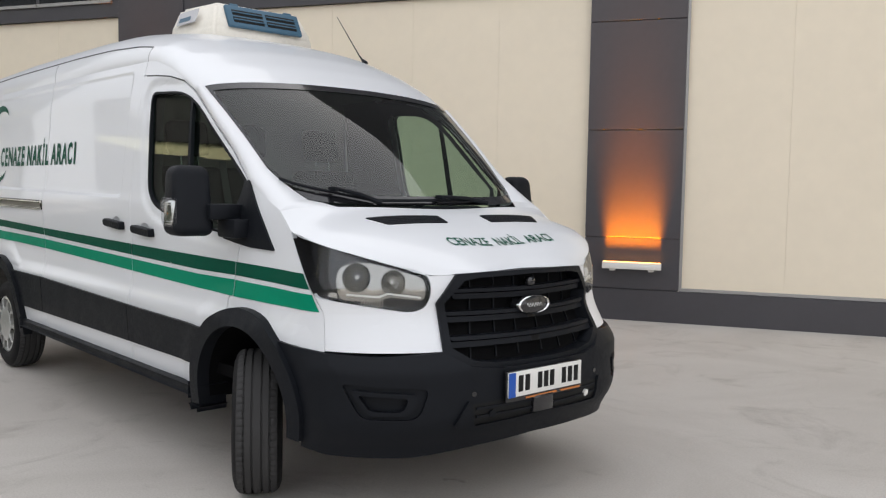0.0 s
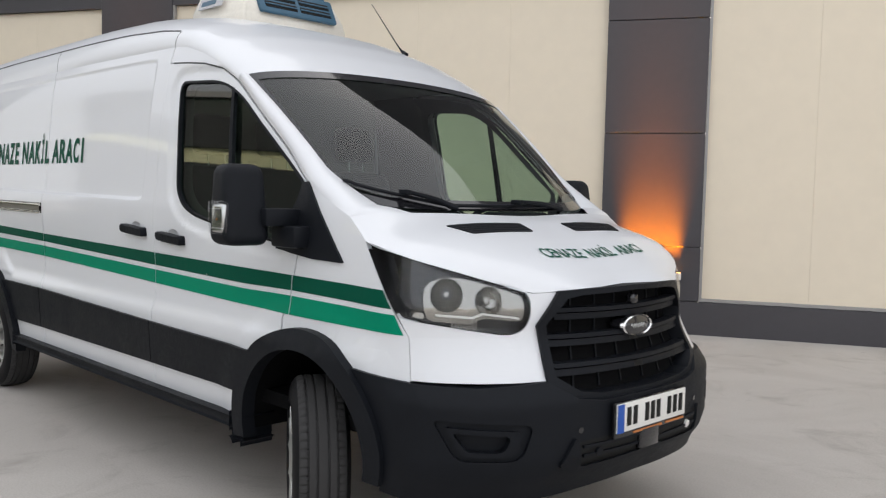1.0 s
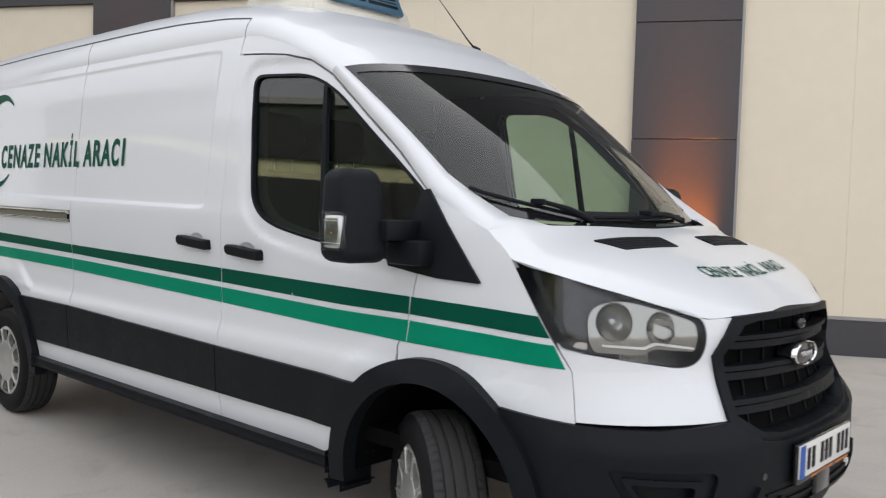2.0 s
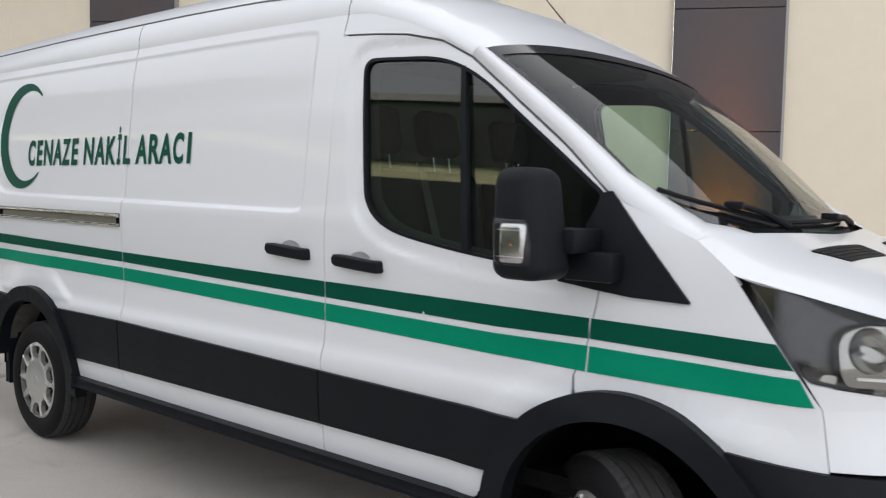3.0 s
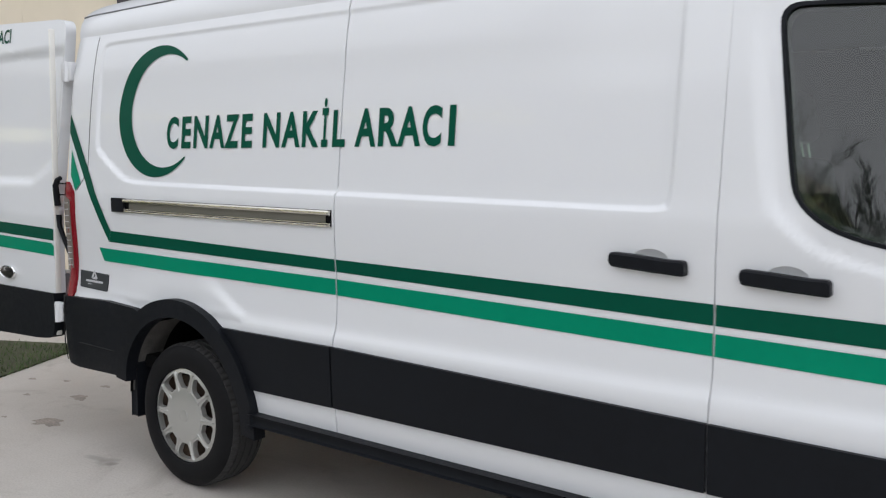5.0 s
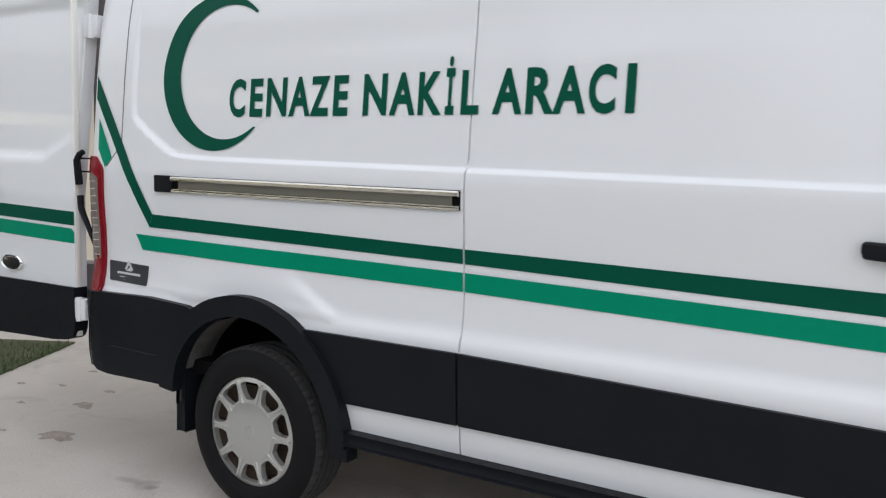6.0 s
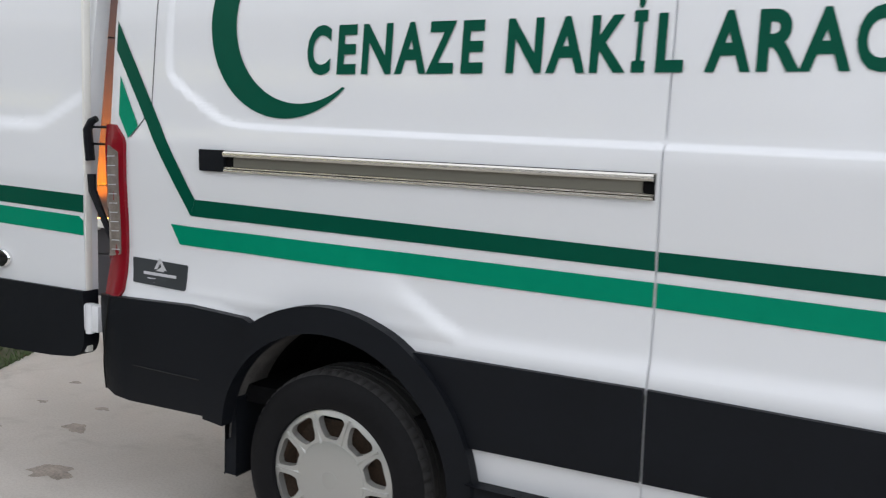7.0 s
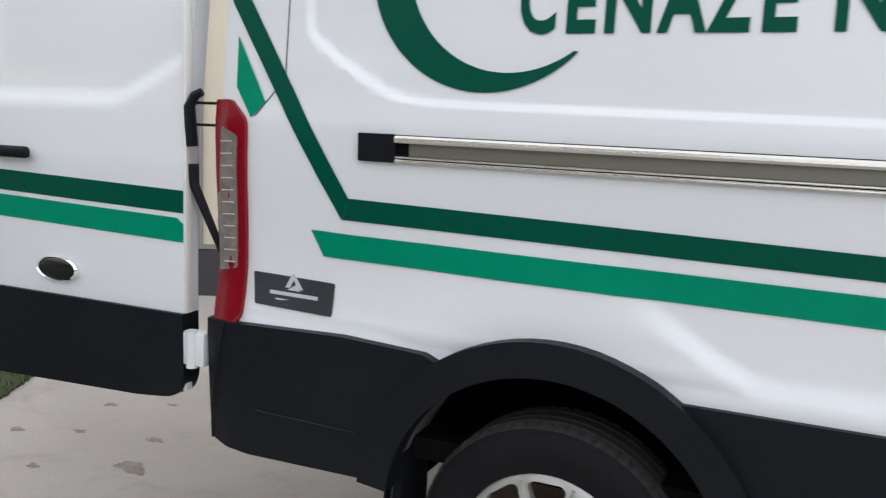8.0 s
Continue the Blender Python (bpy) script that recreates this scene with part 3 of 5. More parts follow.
def handle(x, z, parent, side):
    """A black pull with its dished recess."""
    bm = bmesh.new()
    rings = [[bm.verts.new((x + 0.062 * r * math.cos(a * math.tau / 24), -0.015 * (1 - r**2.5), z + 0.0384 * r * math.sin(a * math.tau / 24))) for a in range(24)] for r in (1, 0.9, 0.75, 0.5, 0.2)]
    for r0, r1 in zip(rings, rings[1:]):
        for a in range(24):
            bm.faces.new((r0[a], r0[(a + 1) % 24], r1[(a + 1) % 24], r1[a]))
    bm.faces.new(rings[-1])
    part("handle_recess", wrap(bm, side), WHITE, parent)
    bar = rounded([(x - 0.125, z + 0.017, 0.014), (x - 0.06, z + 0.014, 0.02), (x + 0.06, z + 0.004, 0.02), (x + 0.118, z + 0.004, 0.014), (x + 0.122, z - 0.032, 0.014), (x, z - 0.025, 0.05), (x - 0.123, z - 0.016, 0.014)])
    bm = flat([bar], 0.03, 0.02, 0.036, 0.0)
    edge = [e for e in bm.edges if e.is_boundary]
    for d, grow in ((0.006, 0.006), (0.03, 0.0)):
        out = bmesh.ops.extrude_edge_only(bm, edges=edge)["geom"]
        edge = [e for e in out if isinstance(e, bmesh.types.BMEdge)]
        for v in out:
            if isinstance(v, bmesh.types.BMVert):
                v.co.y -= d
                v.co.z += grow * (1 if v.co.z > z - 0.008 else -1)
    part("handle", wrap(bm, side), BLACK, parent, "black pull handle")


def body_half(side):
    # rear quarter with the arch
    rq = [(-2.7587, SILL)] + [(-2.7587, TOP), (REAR_S - 0.2, TOP), (REAR_S - 0.2, 0.5)] + \
        [p for p in arc(ARCH_R, ARCH_Z, ARCH_OUT - 0.03, 170, 8)] + [(arch_cut(ARCH_R, ARCH_OUT - 0.03, SILL, True), SILL)]
    flank("rear_quarter_panel", [rq], WHITE, van, side=side, xs=FINE_X, zs=FINE_Z, dx=0.05, dz=0.04)
    sliding = flank("sliding_door" if side < 0 else "side_panel", [[(-2.7515, SILL), (-1.2272, SILL), (-1.2272, TOP), (-2.7515, TOP)]] + ([DISH(-1.428, 1.252)] if side < 0 else []), WHITE, van, side=side, xs=FINE_X, zs=FINE_Z, dx=0.05, dz=0.04)
    # painted shut faces behind the door gaps
    for x in (-2.755, -1.224):
        flank("door_shut", [[(x - 0.012, SILL + 0.01), (x + 0.012, SILL + 0.01), (x + 0.012, TOP - 0.08), (x - 0.012, TOP - 0.08)]], WHITE, van, off=-0.009, rim=0, side=side)
    flank("door_shut", [[(-0.095, 0.93), (-0.06, 1.03), (-0.03, 1.21), (-0.03, 1.48), (0.02, 1.48), (0.02, 1.21), (-0.012, 1.03), (-0.047, 0.93)]], WHITE, van, off=-0.01, rim=0, side=side)
    flank("door_shut", [[(x - 0.012, z - 0.016) for x, z in DOOR_SEAM] + [(x + 0.008, z + 0.008) for x, z in DOOR_SEAM[::-1]]], SEAM, van, off=-0.011, rim=0, side=side)
    # front door
    a0 = arch_cut(ARCH_F, ARCH_OUT - 0.03, SILL, False)
    outline = [(-1.2208, SILL), (a0, SILL)] + arc(ARCH_F, ARCH_Z, ARCH_OUT - 0.03, 175, 112) + [(-0.078, 0.93), (-0.04, 1.03), (-0.006, 1.21), (-0.006, 1.49)] + \
        [(x - 0.004, z - 0.005) for x, z in DOOR_SEAM[::-1]]
    win = WINDOW
    door = flank("front_door", [outline, win, DISH(-1.022, 1.228)], WHITE, van, side=side, dx=0.02, dz=0.02)
    inner = rounded([(-1.087, 2.0, 0.065), (-0.705, 1.979, 0.11), (-0.525, 1.897, 0.1), (-0.035, 1.495, 0.02), (-0.135, 1.25, 0.02), (-0.62, 1.308, 0.2), (-0.895, 1.361, 0.12), (-1.01, 1.448, 0.1), (-1.026, 1.55, 0.05)])
    flank("window_seal", [win, inner], BLACK, door, off=0.002, rim=0.025, side=side)
    pane = flank("window_glass", [inner], GLASS, door, "green-tinted side window glass", off=-0.008, rim=0, side=side)
    # the pane is pressed flat along the door and only bows upwards
    xyz = np.array([v.co[:] for v in pane.data.vertices])
    basis = np.stack([np.ones(len(xyz)), xyz[:, 0], xyz[:, 2], xyz[:, 2] ** 2], axis=1)
    fitted = basis @ np.linalg.lstsq(basis, xyz[:, 1], rcond=None)[0]
    over = max(0.0, float(np.max((fitted - xyz[:, 1]) * side)))
    for v, y in zip(pane.data.vertices, fitted):
        v.co.y = float(y) - side * min(over, 0.012)
    flank("window_divider", [[(-0.615, 1.95), (-0.594, 1.945), (-0.508, 1.29), (-0.54, 1.295)]], BLACK, door, off=0.0, rim=0.02, side=side)
    flank("mirror_sail", [rounded([(-0.035, 1.505), (0.002, 1.512), (0.29, 1.188, 0.01), (0.1, 1.193), (-0.15, 1.222), (-0.16, 1.25), (-0.1, 1.3), (-0.05, 1.42)])], BLACK, door, "black plastic triangle under the mirror", off=0.012, rim=0.02, side=side)
    handle(-1.022, 1.228, door, side)
    if side < 0:
        handle(-1.428, 1.252, sliding, side)
    # strip over the door
    flank("door_header", [[(x, z + 0.003) for x, z in DOOR_SEAM[:5]] + ROOF_SIDE[::-1]], WHITE, van, side=side)
    # fender
    fender = [(-0.07, 0.93), (-0.034, 1.03), (0.0, 1.21), (0.0, 1.495), (0.1, 1.452), (0.288, 1.372), (0.405, 1.28), (0.615, 1.005), (0.665, 0.94), (0.69, 0.78), (0.44, 0.79)] + \
        arc(ARCH_F, ARCH_Z, ARCH_OUT - 0.03, 54, 110)
    flank("front_fender", [fender], WHITE, van, side=side)


body_half(-1)
body_half(1)


def patch(name, rows, mat, parent, label=""):
    bm = bmesh.new()
    vs = [[bm.verts.new(p) for p in r] for r in rows]
    for r0, r1 in zip(vs, vs[1:]):
        for i in range(len(r0) - 1):
            bm.faces.new((r0[i], r0[i + 1], r1[i + 1], r1[i]))
    bmesh.ops.remove_doubles(bm, verts=bm.verts[:], dist=1e-5)
    return part(name, bm, mat, parent, label)


def curve(points, t):
    """A smooth way through points, t from 0 to 1 by the points' spacing."""
    p = [np.array(q, float) for q in points]
    d = np.concatenate([[0], np.cumsum([np.linalg.norm(b - a) for a, b in zip(p, p[1:])])])
    u = t * d[-1]
    i = int(np.clip(np.searchsorted(d, u, side="right") - 1, 0, len(p) - 2))
    h = d[i + 1] - d[i]
    w = (u - d[i]) / h
    m0 = (p[i + 1] - p[max(i - 1, 0)]) / (d[i + 1] - d[max(i - 1, 0)]) * h
    m1 = (p[min(i + 2, len(p) - 1)] - p[i]) / (d[min(i + 2, len(p) - 1)] - d[i]) * h
    return (2 * w**3 - 3 * w**2 + 1) * p[i] + (w**3 - 2 * w**2 + w) * m0 + (3 * w**2 - 2 * w**3) * p[i + 1] + (w**3 - w**2) * m1


# roof
ROOF_MID = [(-4.72, 2.47), (-3.6, 2.51), (-2.4, 2.515), (-1.8, 2.50), (-1.4, 2.455), (-1.1, 2.385), (-0.8, 2.275), (-0.6, 2.175), (-0.41, 2.06)]
stations = np.concatenate([np.linspace(-4.72, -1.3, 40), np.linspace(-1.25, -0.57, 24)])
SIDE_X, SIDE_Z = [-5.0, -1.22, -1.1, -0.9, -0.71, -0.57], [2.2, 2.2, 2.19, 2.135, 2.062, 1.985]


def roof_point(x, th):
    """Roof section at x, th from 0 at the flank to 1 at the middle."""
    f = float(ease(-1.4, -0.57, np.array(x)))
    zs = float(np.interp(x, SIDE_X, SIDE_Z))
    ys = -float(on_skin(x, zs)[1])
    xm = x + 0.16 * f
    zm = float(curve([(a, b) for a, b in ROOF_MID], 0)[1]) if x <= -4.72 else float(np.interp(xm, *zip(*ROOF_MID)))
    n = 2.7 - 0.55 * f
    a = th * math.pi / 2
    c, s = math.cos(a) ** (2 / n), math.sin(a) ** (2 / n)
    return Vector((x + (xm - x) * math.sin(a), ys * c, zs + (zm - zs) * s))


ths = [0, 0.015, 0.04, 0.08, 0.13, 0.19, 0.25, 0.32, 0.4, 0.5, 0.6, 0.7, 0.8, 0.9, 1.0]
rows = []
for x in stations:
    half = [roof_point(float(x), t) for t in ths]
    rows.append([Vector((p.x, -p.y, p.z)) for p in half] + half[::-1][1:])
patch("roof", rows, WHITE, van)

# windscreen and its pillars

def ws_top(u):
    """u from 0 at the corner to 1 at the middle."""
    return roof_point(-0.57, 0.16 + 0.84 * u)


def ws_low(u):
    a = (1 - u) * math.pi / 2
    return Vector((0.385 - 0.255 * (1 - math.cos(a)) ** 0.85, 0.785 * math.sin(a) ** 0.9, 1.40 + 0.06 * (1 - u) ** 3))


def screen_point(u, v, off=0.0):
    p, q = ws_low(u), ws_top(u)
    return p.lerp(q, v) + Vector((0.55, 0, 0.83)) * (0.035 * math.sin(math.pi * v) * (0.4 + 0.6 * u) + off)


rows = []
for i in range(15):
    half = [screen_point(u / 12, i / 14, -0.004) for u in range(13)]
    rows.append([Vector((p.x, -p.y, p.z)) for p in half] + half[::-1][1:])
patch("windscreen", rows, SCREEN, van, "clear laminated windscreen")
# black band printed along the windscreen's border
bm = bmesh.new()
for sgn in (-1, 1):
    grid = {}
    us = [0, 0.03, 0.055] + [0.055 + 0.945 * k / 10 for k in range(1, 11)]
    vs_ = [0, 0.03, 0.06] + [0.06 + 0.88 * k / 10 for k in range(1, 10)] + [0.94, 0.965, 1.0]
    for iu, u in enumerate(us):
        for iv, v in enumerate(vs_):
            p = screen_point(u, v, 0.0)
            grid[iu, iv] = bm.verts.new((p.x, sgn * p.y, p.z))
    for iu in range(len(us) - 1):
        for iv in range(len(vs_) - 1):
            if iu < 2 or iv < 2 or iv >= len(vs_) - 3:
                bm.faces.new((grid[iu, iv], grid[iu + 1, iv], grid[iu + 1, iv + 1], grid[iu, iv + 1]))
part("windscreen_border", bm, GLOSS_BLACK, van)


def pillar(side):
    line = [(-0.57, 1.98), (-0.403, 1.849), (-0.174, 1.661), (-0.01, 1.508), (0.1, 1.452), (0.288, 1.372)]
    rows = []
    for i in range(21):
        t = i / 20
        a = curve(line, t)
        p = on_skin(a[0], a[1], 0.0, side)
        v = 1 - t
        q = screen_point(0, v) if v > 0.02 else ws_low(0.0)
        q = Vector((q.x, side * q.y, q.z))
        if t > 0.8:
            u = (t - 0.8) / 0.2 * 0.3
            q = screen_point(u, 0.2 * (1 - (t - 0.8) / 0.2), 0)
            q = Vector((q.x, side * q.y, q.z))
        out = Vector((0.35, side * 0.75, 0.5)).normalized()
        rows.append([p.lerp(q, k / 8) + out * 0.028 * math.sin(math.pi * k / 8) ** 0.8 for k in range(9)])
    patch("windscreen_pillar", rows, WHITE, van)
    return [Vector((p.x, abs(p.y), p.z)) for p in rows[-1]]


PILLAR_FOOT = pillar(-1)
pillar(1)

# bonnet
HOOD_EDGE = [(0.288, 1.372), (0.41, 1.279), (0.62, 1.236), (0.84, 1.182), (1.03, 1.131), (1.14, 1.107), (1.25, 1.11), (1.45, 1.118), (1.75, 1.12)]


def hood_mid(x):
    return float(np.interp(x, [0.30, 0.42, 0.534, 0.62, 0.72, 0.82, 0.90, 0.96, 1.0, 1.02], [1.405, 1.39, 1.358, 1.328, 1.29, 1.243, 1.2, 1.162, 1.13, 1.112]))


def hood_point(E0, rear, w):
    """From the bonnet's edge (w 0) to its middle line (w 1); rear swings the back edge forward along the windscreen."""
    x = E0.x + 0.135 * rear * math.sin(w * math.pi / 2)
    return Vector((x, E0.y * (1 - w), E0.z + (hood_mid(x + 0.03 * w) - E0.z) * (1 - (1 - w) ** 2.6) ** (1 / 1.6)))


rows = []
N = 40
for i in range(N + 1):
    e = curve(HOOD_EDGE, i / N)
    E0 = on_skin(min(e[0], NOSE), e[1], -0.001)
    E0 = Vector((E0.x, abs(E0.y), E0.z))
    rear = max(0.0, 1 - i / 7) ** 1.5
    rows.append([hood_point(E0, rear, k / 14) for k in range(15)])
REAR_EDGE = rows[0]
full = [[Vector((p.x, -p.y, p.z)) for p in r] + [p for p in r[::-1][1:]] for r in rows]
patch("bonnet", full, WHITE, van)
# white corner that carries the pillar's foot round to the bonnet
for side in (-1, 1):
    rows = []
    for a, i in zip(PILLAR_FOOT, np.linspace(0, 4.4, 9)):
        k, f = int(i), i - int(i)
        b = REAR_EDGE[k].lerp(REAR_EDGE[k + 1], f) + Vector((0, 0, -0.002))
        rows.append([Vector((p.x, side * p.y, p.z)) for p in (a, a.lerp(b, 0.5) + Vector((0, 0, 0.004)), b)])
    patch("cowl_corner", rows, WHITE, van)
# cowl between bonnet and windscreen
rows = []
for k in range(4):
    half = []
    for i in range(15):
        p, q = ws_low(i / 14), REAR_EDGE[i]
        half.append(p.lerp(q, k / 3) + Vector((0, 0, -0.012 - 0.02 * math.sin(math.pi * k / 3))))
    rows.append([Vector((p.x, -p.y, p.z)) for p in half] + half[::-1][1:])
patch("cowl", rows, BLACK, van)

# nose
GRILLE = [(1.27, 1.105), (1.155, 0.985), (1.20, 0.785), (1.32, 0.715), (1.45, 0.695), (NOSE, 0.69)]
LAMP_EDGE = rounded([(0.405, 1.279), (0.62, 1.008, 0.02), (1.06, 0.948, 0.06), (1.13, 0.99, 0.06), (1.13, 1.113, 0.07), (0.84, 1.182)], 7)[1:-1]
HEADLIGHT = [(0.405, 1.279)] + LAMP_EDGE + [(0.95, 1.152), (0.84, 1.182), (0.62, 1.236)]
panel = [(0.692, 0.785), (0.667, 0.94)] + [(x, z - 0.004) if z < 1.0 else (x + 0.004, z) for x, z in LAMP_EDGE] + [(1.03, 1.128), (1.14, 1.104), (1.25, 1.107), (1.27, 1.10), (1.155, 0.985), (1.20, 0.785)]
for side in (-1, 1):
    part("nose_panel", wrap(flat([panel], 0.04, 0.04, 0.0, 0.02), side), WHITE, van)
bumper = [(NOSE, 0.36), (NOSE, 0.70), (1.45, 0.70), (1.32, 0.72), (1.20, 0.785), (0.95, 0.772), (0.70, 0.778), (0.43, 0.80)] + arc(ARCH_F, ARCH_Z, ARCH_OUT - 0.01, 52, -5, 14) + [(0.75, 0.335), (1.1, 0.33), (1.4, 0.35)]
FOG = rounded([(0.795, 0.662, 0.03), (1.14, 0.642, 0.04), (1.10, 0.51, 0.05), (0.88, 0.515, 0.04)])


def swell(bm):
    """The bumper's shoulder and its tucked-in lower lip."""
    for v in bm.verts:
        f = float(ease(0.55, 0.8, np.array(v.co.x)))
        v.co.y += f * (0.02 * float(ease(0.785, 0.70, np.array(v.co.z))) - 0.028 * float(ease(0.47, 0.34, np.array(v.co.z)))) - 0.006
    return bm


front_bumper = part("front_bumper", mirror_y(wrap(swell(flat([bumper, FOG], 0.04, 0.025, 0.022, 0.05)))), BLACK, van, "black grained plastic front bumper")
grille = part("grille", mirror_y(wrap(flat([GRILLE + [(NOSE, 1.12)]], 0.05, 0.04, -0.055, 0.0))), DARK, van, "black plastic radiator grille")
ring = [(1.30, 1.082), (1.195, 0.985), (1.235, 0.80), (1.345, 0.74), (1.46, 0.722), (NOSE, 0.717)]
band = [(1.26, 1.112)] + [(a, b) for a, b in GRILLE[1:]] + ring[::-1] + [(1.38, 1.094), (NOSE, 1.102), (NOSE, 1.122), (1.45, 1.119)]
part("grille_surround", mirror_y(wrap(flat([band], 0.03, 0.02, 0.016, 0.07))), BLACK, grille)
for z, s0 in ((1.025, 1.25), (0.925, 1.215), (0.82, 1.24)):
    for dz, h, o in ((0.014, 0.016, 0.006), (-0.012, 0.024, -0.004)):
        part("grille_bar", mirror_y(wrap(flat([rounded([(s0, z + dz - h / 2, 0.004), (NOSE, z + dz - h / 2 - 0.004), (NOSE, z + dz + h / 2 - 0.004), (s0 - 0.012, z + dz + h / 2, 0.004)], 2)], 0.04, 0.02, o, 0.045))), BLACK, grille)
for k in range(3):
    s0 = 1.36 + 0.15 * k
    for side in (-1, 1):
        part("grille_rib", wrap(flat([[(s0, 0.735), (s0 + 0.008, 0.735), (s0 + 0.008, 1.085), (s0, 1.085)]], 0.05, 0.1, -0.046, 0.01), side), BLACK, grille)
nose_x = on_skin(NOSE, 0.955)[0]
bm = lathe([(0.0, -0.034), (0.04, -0.033), (0.078, -0.028), (0.088, -0.02), (0.09, 0.03)], 40)
for v in bm.verts:
    v.co = Vector((nose_x - v.co.y - 0.009, v.co.x * 1.2, 0.957 + v.co.z * 0.5))
emblem = part("emblem", bm, GLOSS_BLACK, grille, "dark oval badge with a bright rim")
bm = lathe([(0.078, -0.029), (0.083, -0.034), (0.089, -0.03), (0.092, -0.018)], 40)
for v in bm.verts:
    v.co = Vector((nose_x - v.co.y - 0.008, v.co.x * 1.2, 0.957 + v.co.z * 0.5))
part("badge_rim", bm, MIRRORED, emblem)
part("badge_mark", tube([(nose_x + 0.0245, -0.052 + 0.0035 * k, 0.957 + 0.009 * math.sin(1.25 * k)) for k in range(30)], 0.0022, 6), SATIN, emblem)
part("camera_knob", block(nose_x - 0.03, -0.03, 1.042, nose_x + 0.012, 0.02, 1.085, bevel=0.015, seg=3), GLOSS_BLACK, grille)

for side in (-1, 1):
    lamp = part("headlight", wrap(flat([HEADLIGHT], 0.04, 0.03, 0.003, 0.0), side), CLEAR, van, "clear swept-back headlight")
    part("lamp_bowl", wrap(flat([HEADLIGHT], 0.04, 0.03, -0.07, -0.07), side), GLOSS_BLACK, lamp)
    shelf = rounded([(0.735, 1.0, 0.02), (0.90, 0.99, 0.02), (0.94, 1.012, 0.02), (1.112, 0.995, 0.03), (1.116, 1.09, 0.04), (0.95, 1.138, 0.04), (0.82, 1.168, 0.06), (0.71, 1.14, 0.05), (0.715, 1.04, 0.03)])
    bowls = ((0.80, 1.096, 0.062, 0.055), (0.965, 1.074, 0.055, 0.048))
    part("reflector", wrap(flat([shelf] + [arc(cs, cz, r, 0, 352.5, 47) for cs, cz, r, d in bowls], 0.02, 0.02, -0.022, 0.04), side), LAMP_SILVER, lamp, "bright chrome lamp reflector")
    for cs, cz, r, d in bowls:
        bm = bmesh.new()
        rings = [[bm.verts.new((cs + r * q * math.cos(k * math.tau / 48), -0.022 - d * (1 - q * q) ** 0.8, cz + r * q * math.sin(k * math.tau / 48))) for k in range(48)] for q in (1, 0.95, 0.85, 0.7, 0.5, 0.3, 0.12)]
        for r0, r1 in zip(rings, rings[1:]):
            for k in range(48):
                bm.faces.new((r0[k], r0[(k + 1) % 48], r1[(k + 1) % 48], r1[k]))
        bm.faces.new(rings[-1])
        part("lamp_dish", wrap(bm, side), LAMP_SILVER, lamp)
    for k in range(9):
        a = 0.82 + 0.012 * k
        part("signal_rib", wrap(flat([[(a, 0.968), (a + 0.006, 0.968), (a + 0.006, 1.0), (a, 1.0)]], 0.05, 0.05, -0.03, 0.006), side), LAMP_SILVER, lamp)
    part("turn_bulb", wrap(flat([arc(0.80, 1.002, 0.007, 0, 345, 23)], 0.02, 0.02, -0.026, 0.02), side), AMBER, lamp)
    for cs, cz in ((0.80, 1.096), (0.965, 1.076)):
        part("bulb_cap", wrap(flat([arc(cs, cz, 0.010, 0, 345, 23)], 0.02, 0.02, -0.05, 0.03), side), LAMP_SILVER, lamp)
    part("light_blade", wrap(flat([[(0.76, 1.026), (0.90, 1.018), (0.94, 1.032), (1.09, 1.012), (1.09, 1.006), (0.94, 1.025), (0.90, 1.011), (0.76, 1.02)]], 0.02, 0.02, -0.012, 0.012), side), PLATE_WHITE, lamp)
    part("position_lamp", wrap(flat([rounded([(0.66, 1.012, 0.01), (0.715, 1.003, 0.01), (0.715, 1.026, 0.01), (0.68, 1.03, 0.01)])], 0.02, 0.02, -0.04, 0.02), side), SATIN, lamp)

# bumper details
for side in (-1, 1):
    f1 = rounded([(0.835, 0.638, 0.02), (1.10, 0.62, 0.03), (1.07, 0.528, 0.04), (0.90, 0.532, 0.03)])
    f2 = rounded([(0.865, 0.618, 0.015), (1.06, 0.604, 0.02), (1.04, 0.545, 0.03), (0.915, 0.549, 0.02)])
    fog = part("fog_bezel", wrap(swell(flat([FOG, f1], 0.03, 0.03, 0.008, 0.03)), side), BLACK, front_bumper)
    part("fog_frame", wrap(swell(flat([f1, f2], 0.03, 0.03, 0.024, 0.04)), side), BLACK, fog)
    part("fog_blank", wrap(swell(flat([f2], 0.03, 0.03, -0.012, 0.0)), side), BLACK, fog)
    part("bumper_sensor", wrap(swell(flat([arc(1.33, 0.60, 0.012, 0, 345, 15)], 0.03, 0.03, 0.024, 0.006)), side), GLOSS_BLACK, front_bumper)
    part("tow_cap", wrap(swell(flat([arc(1.42, 0.505, 0.017, 0, 345, 23)], 0.03, 0.03, 0.034, 0.02)), side), PLATE_WHITE if side > 0 else BLACK, front_bumper)
low = rounded([(1.31, 0.555, 0.015), (NOSE, 0.57), (NOSE, 0.47), (1.325, 0.455, 0.02)])
lower = part("lower_grille", mirror_y(wrap(swell(flat([low], 0.04, 0.03, 0.0235, 0.0)))), INK, front_bumper)
part("lower_grille_rim", mirror_y(wrap(swell(flat([rounded([(1.235, 0.47, 0.02), (1.3, 0.44, 0.03), (NOSE, 0.457), (NOSE, 0.472), (1.33, 0.46, 0.015), (1.315, 0.56, 0.02), (1.30, 0.575, 0.01)])], 0.04, 0.03, 0.036, 0.03)))), BLACK, lower)
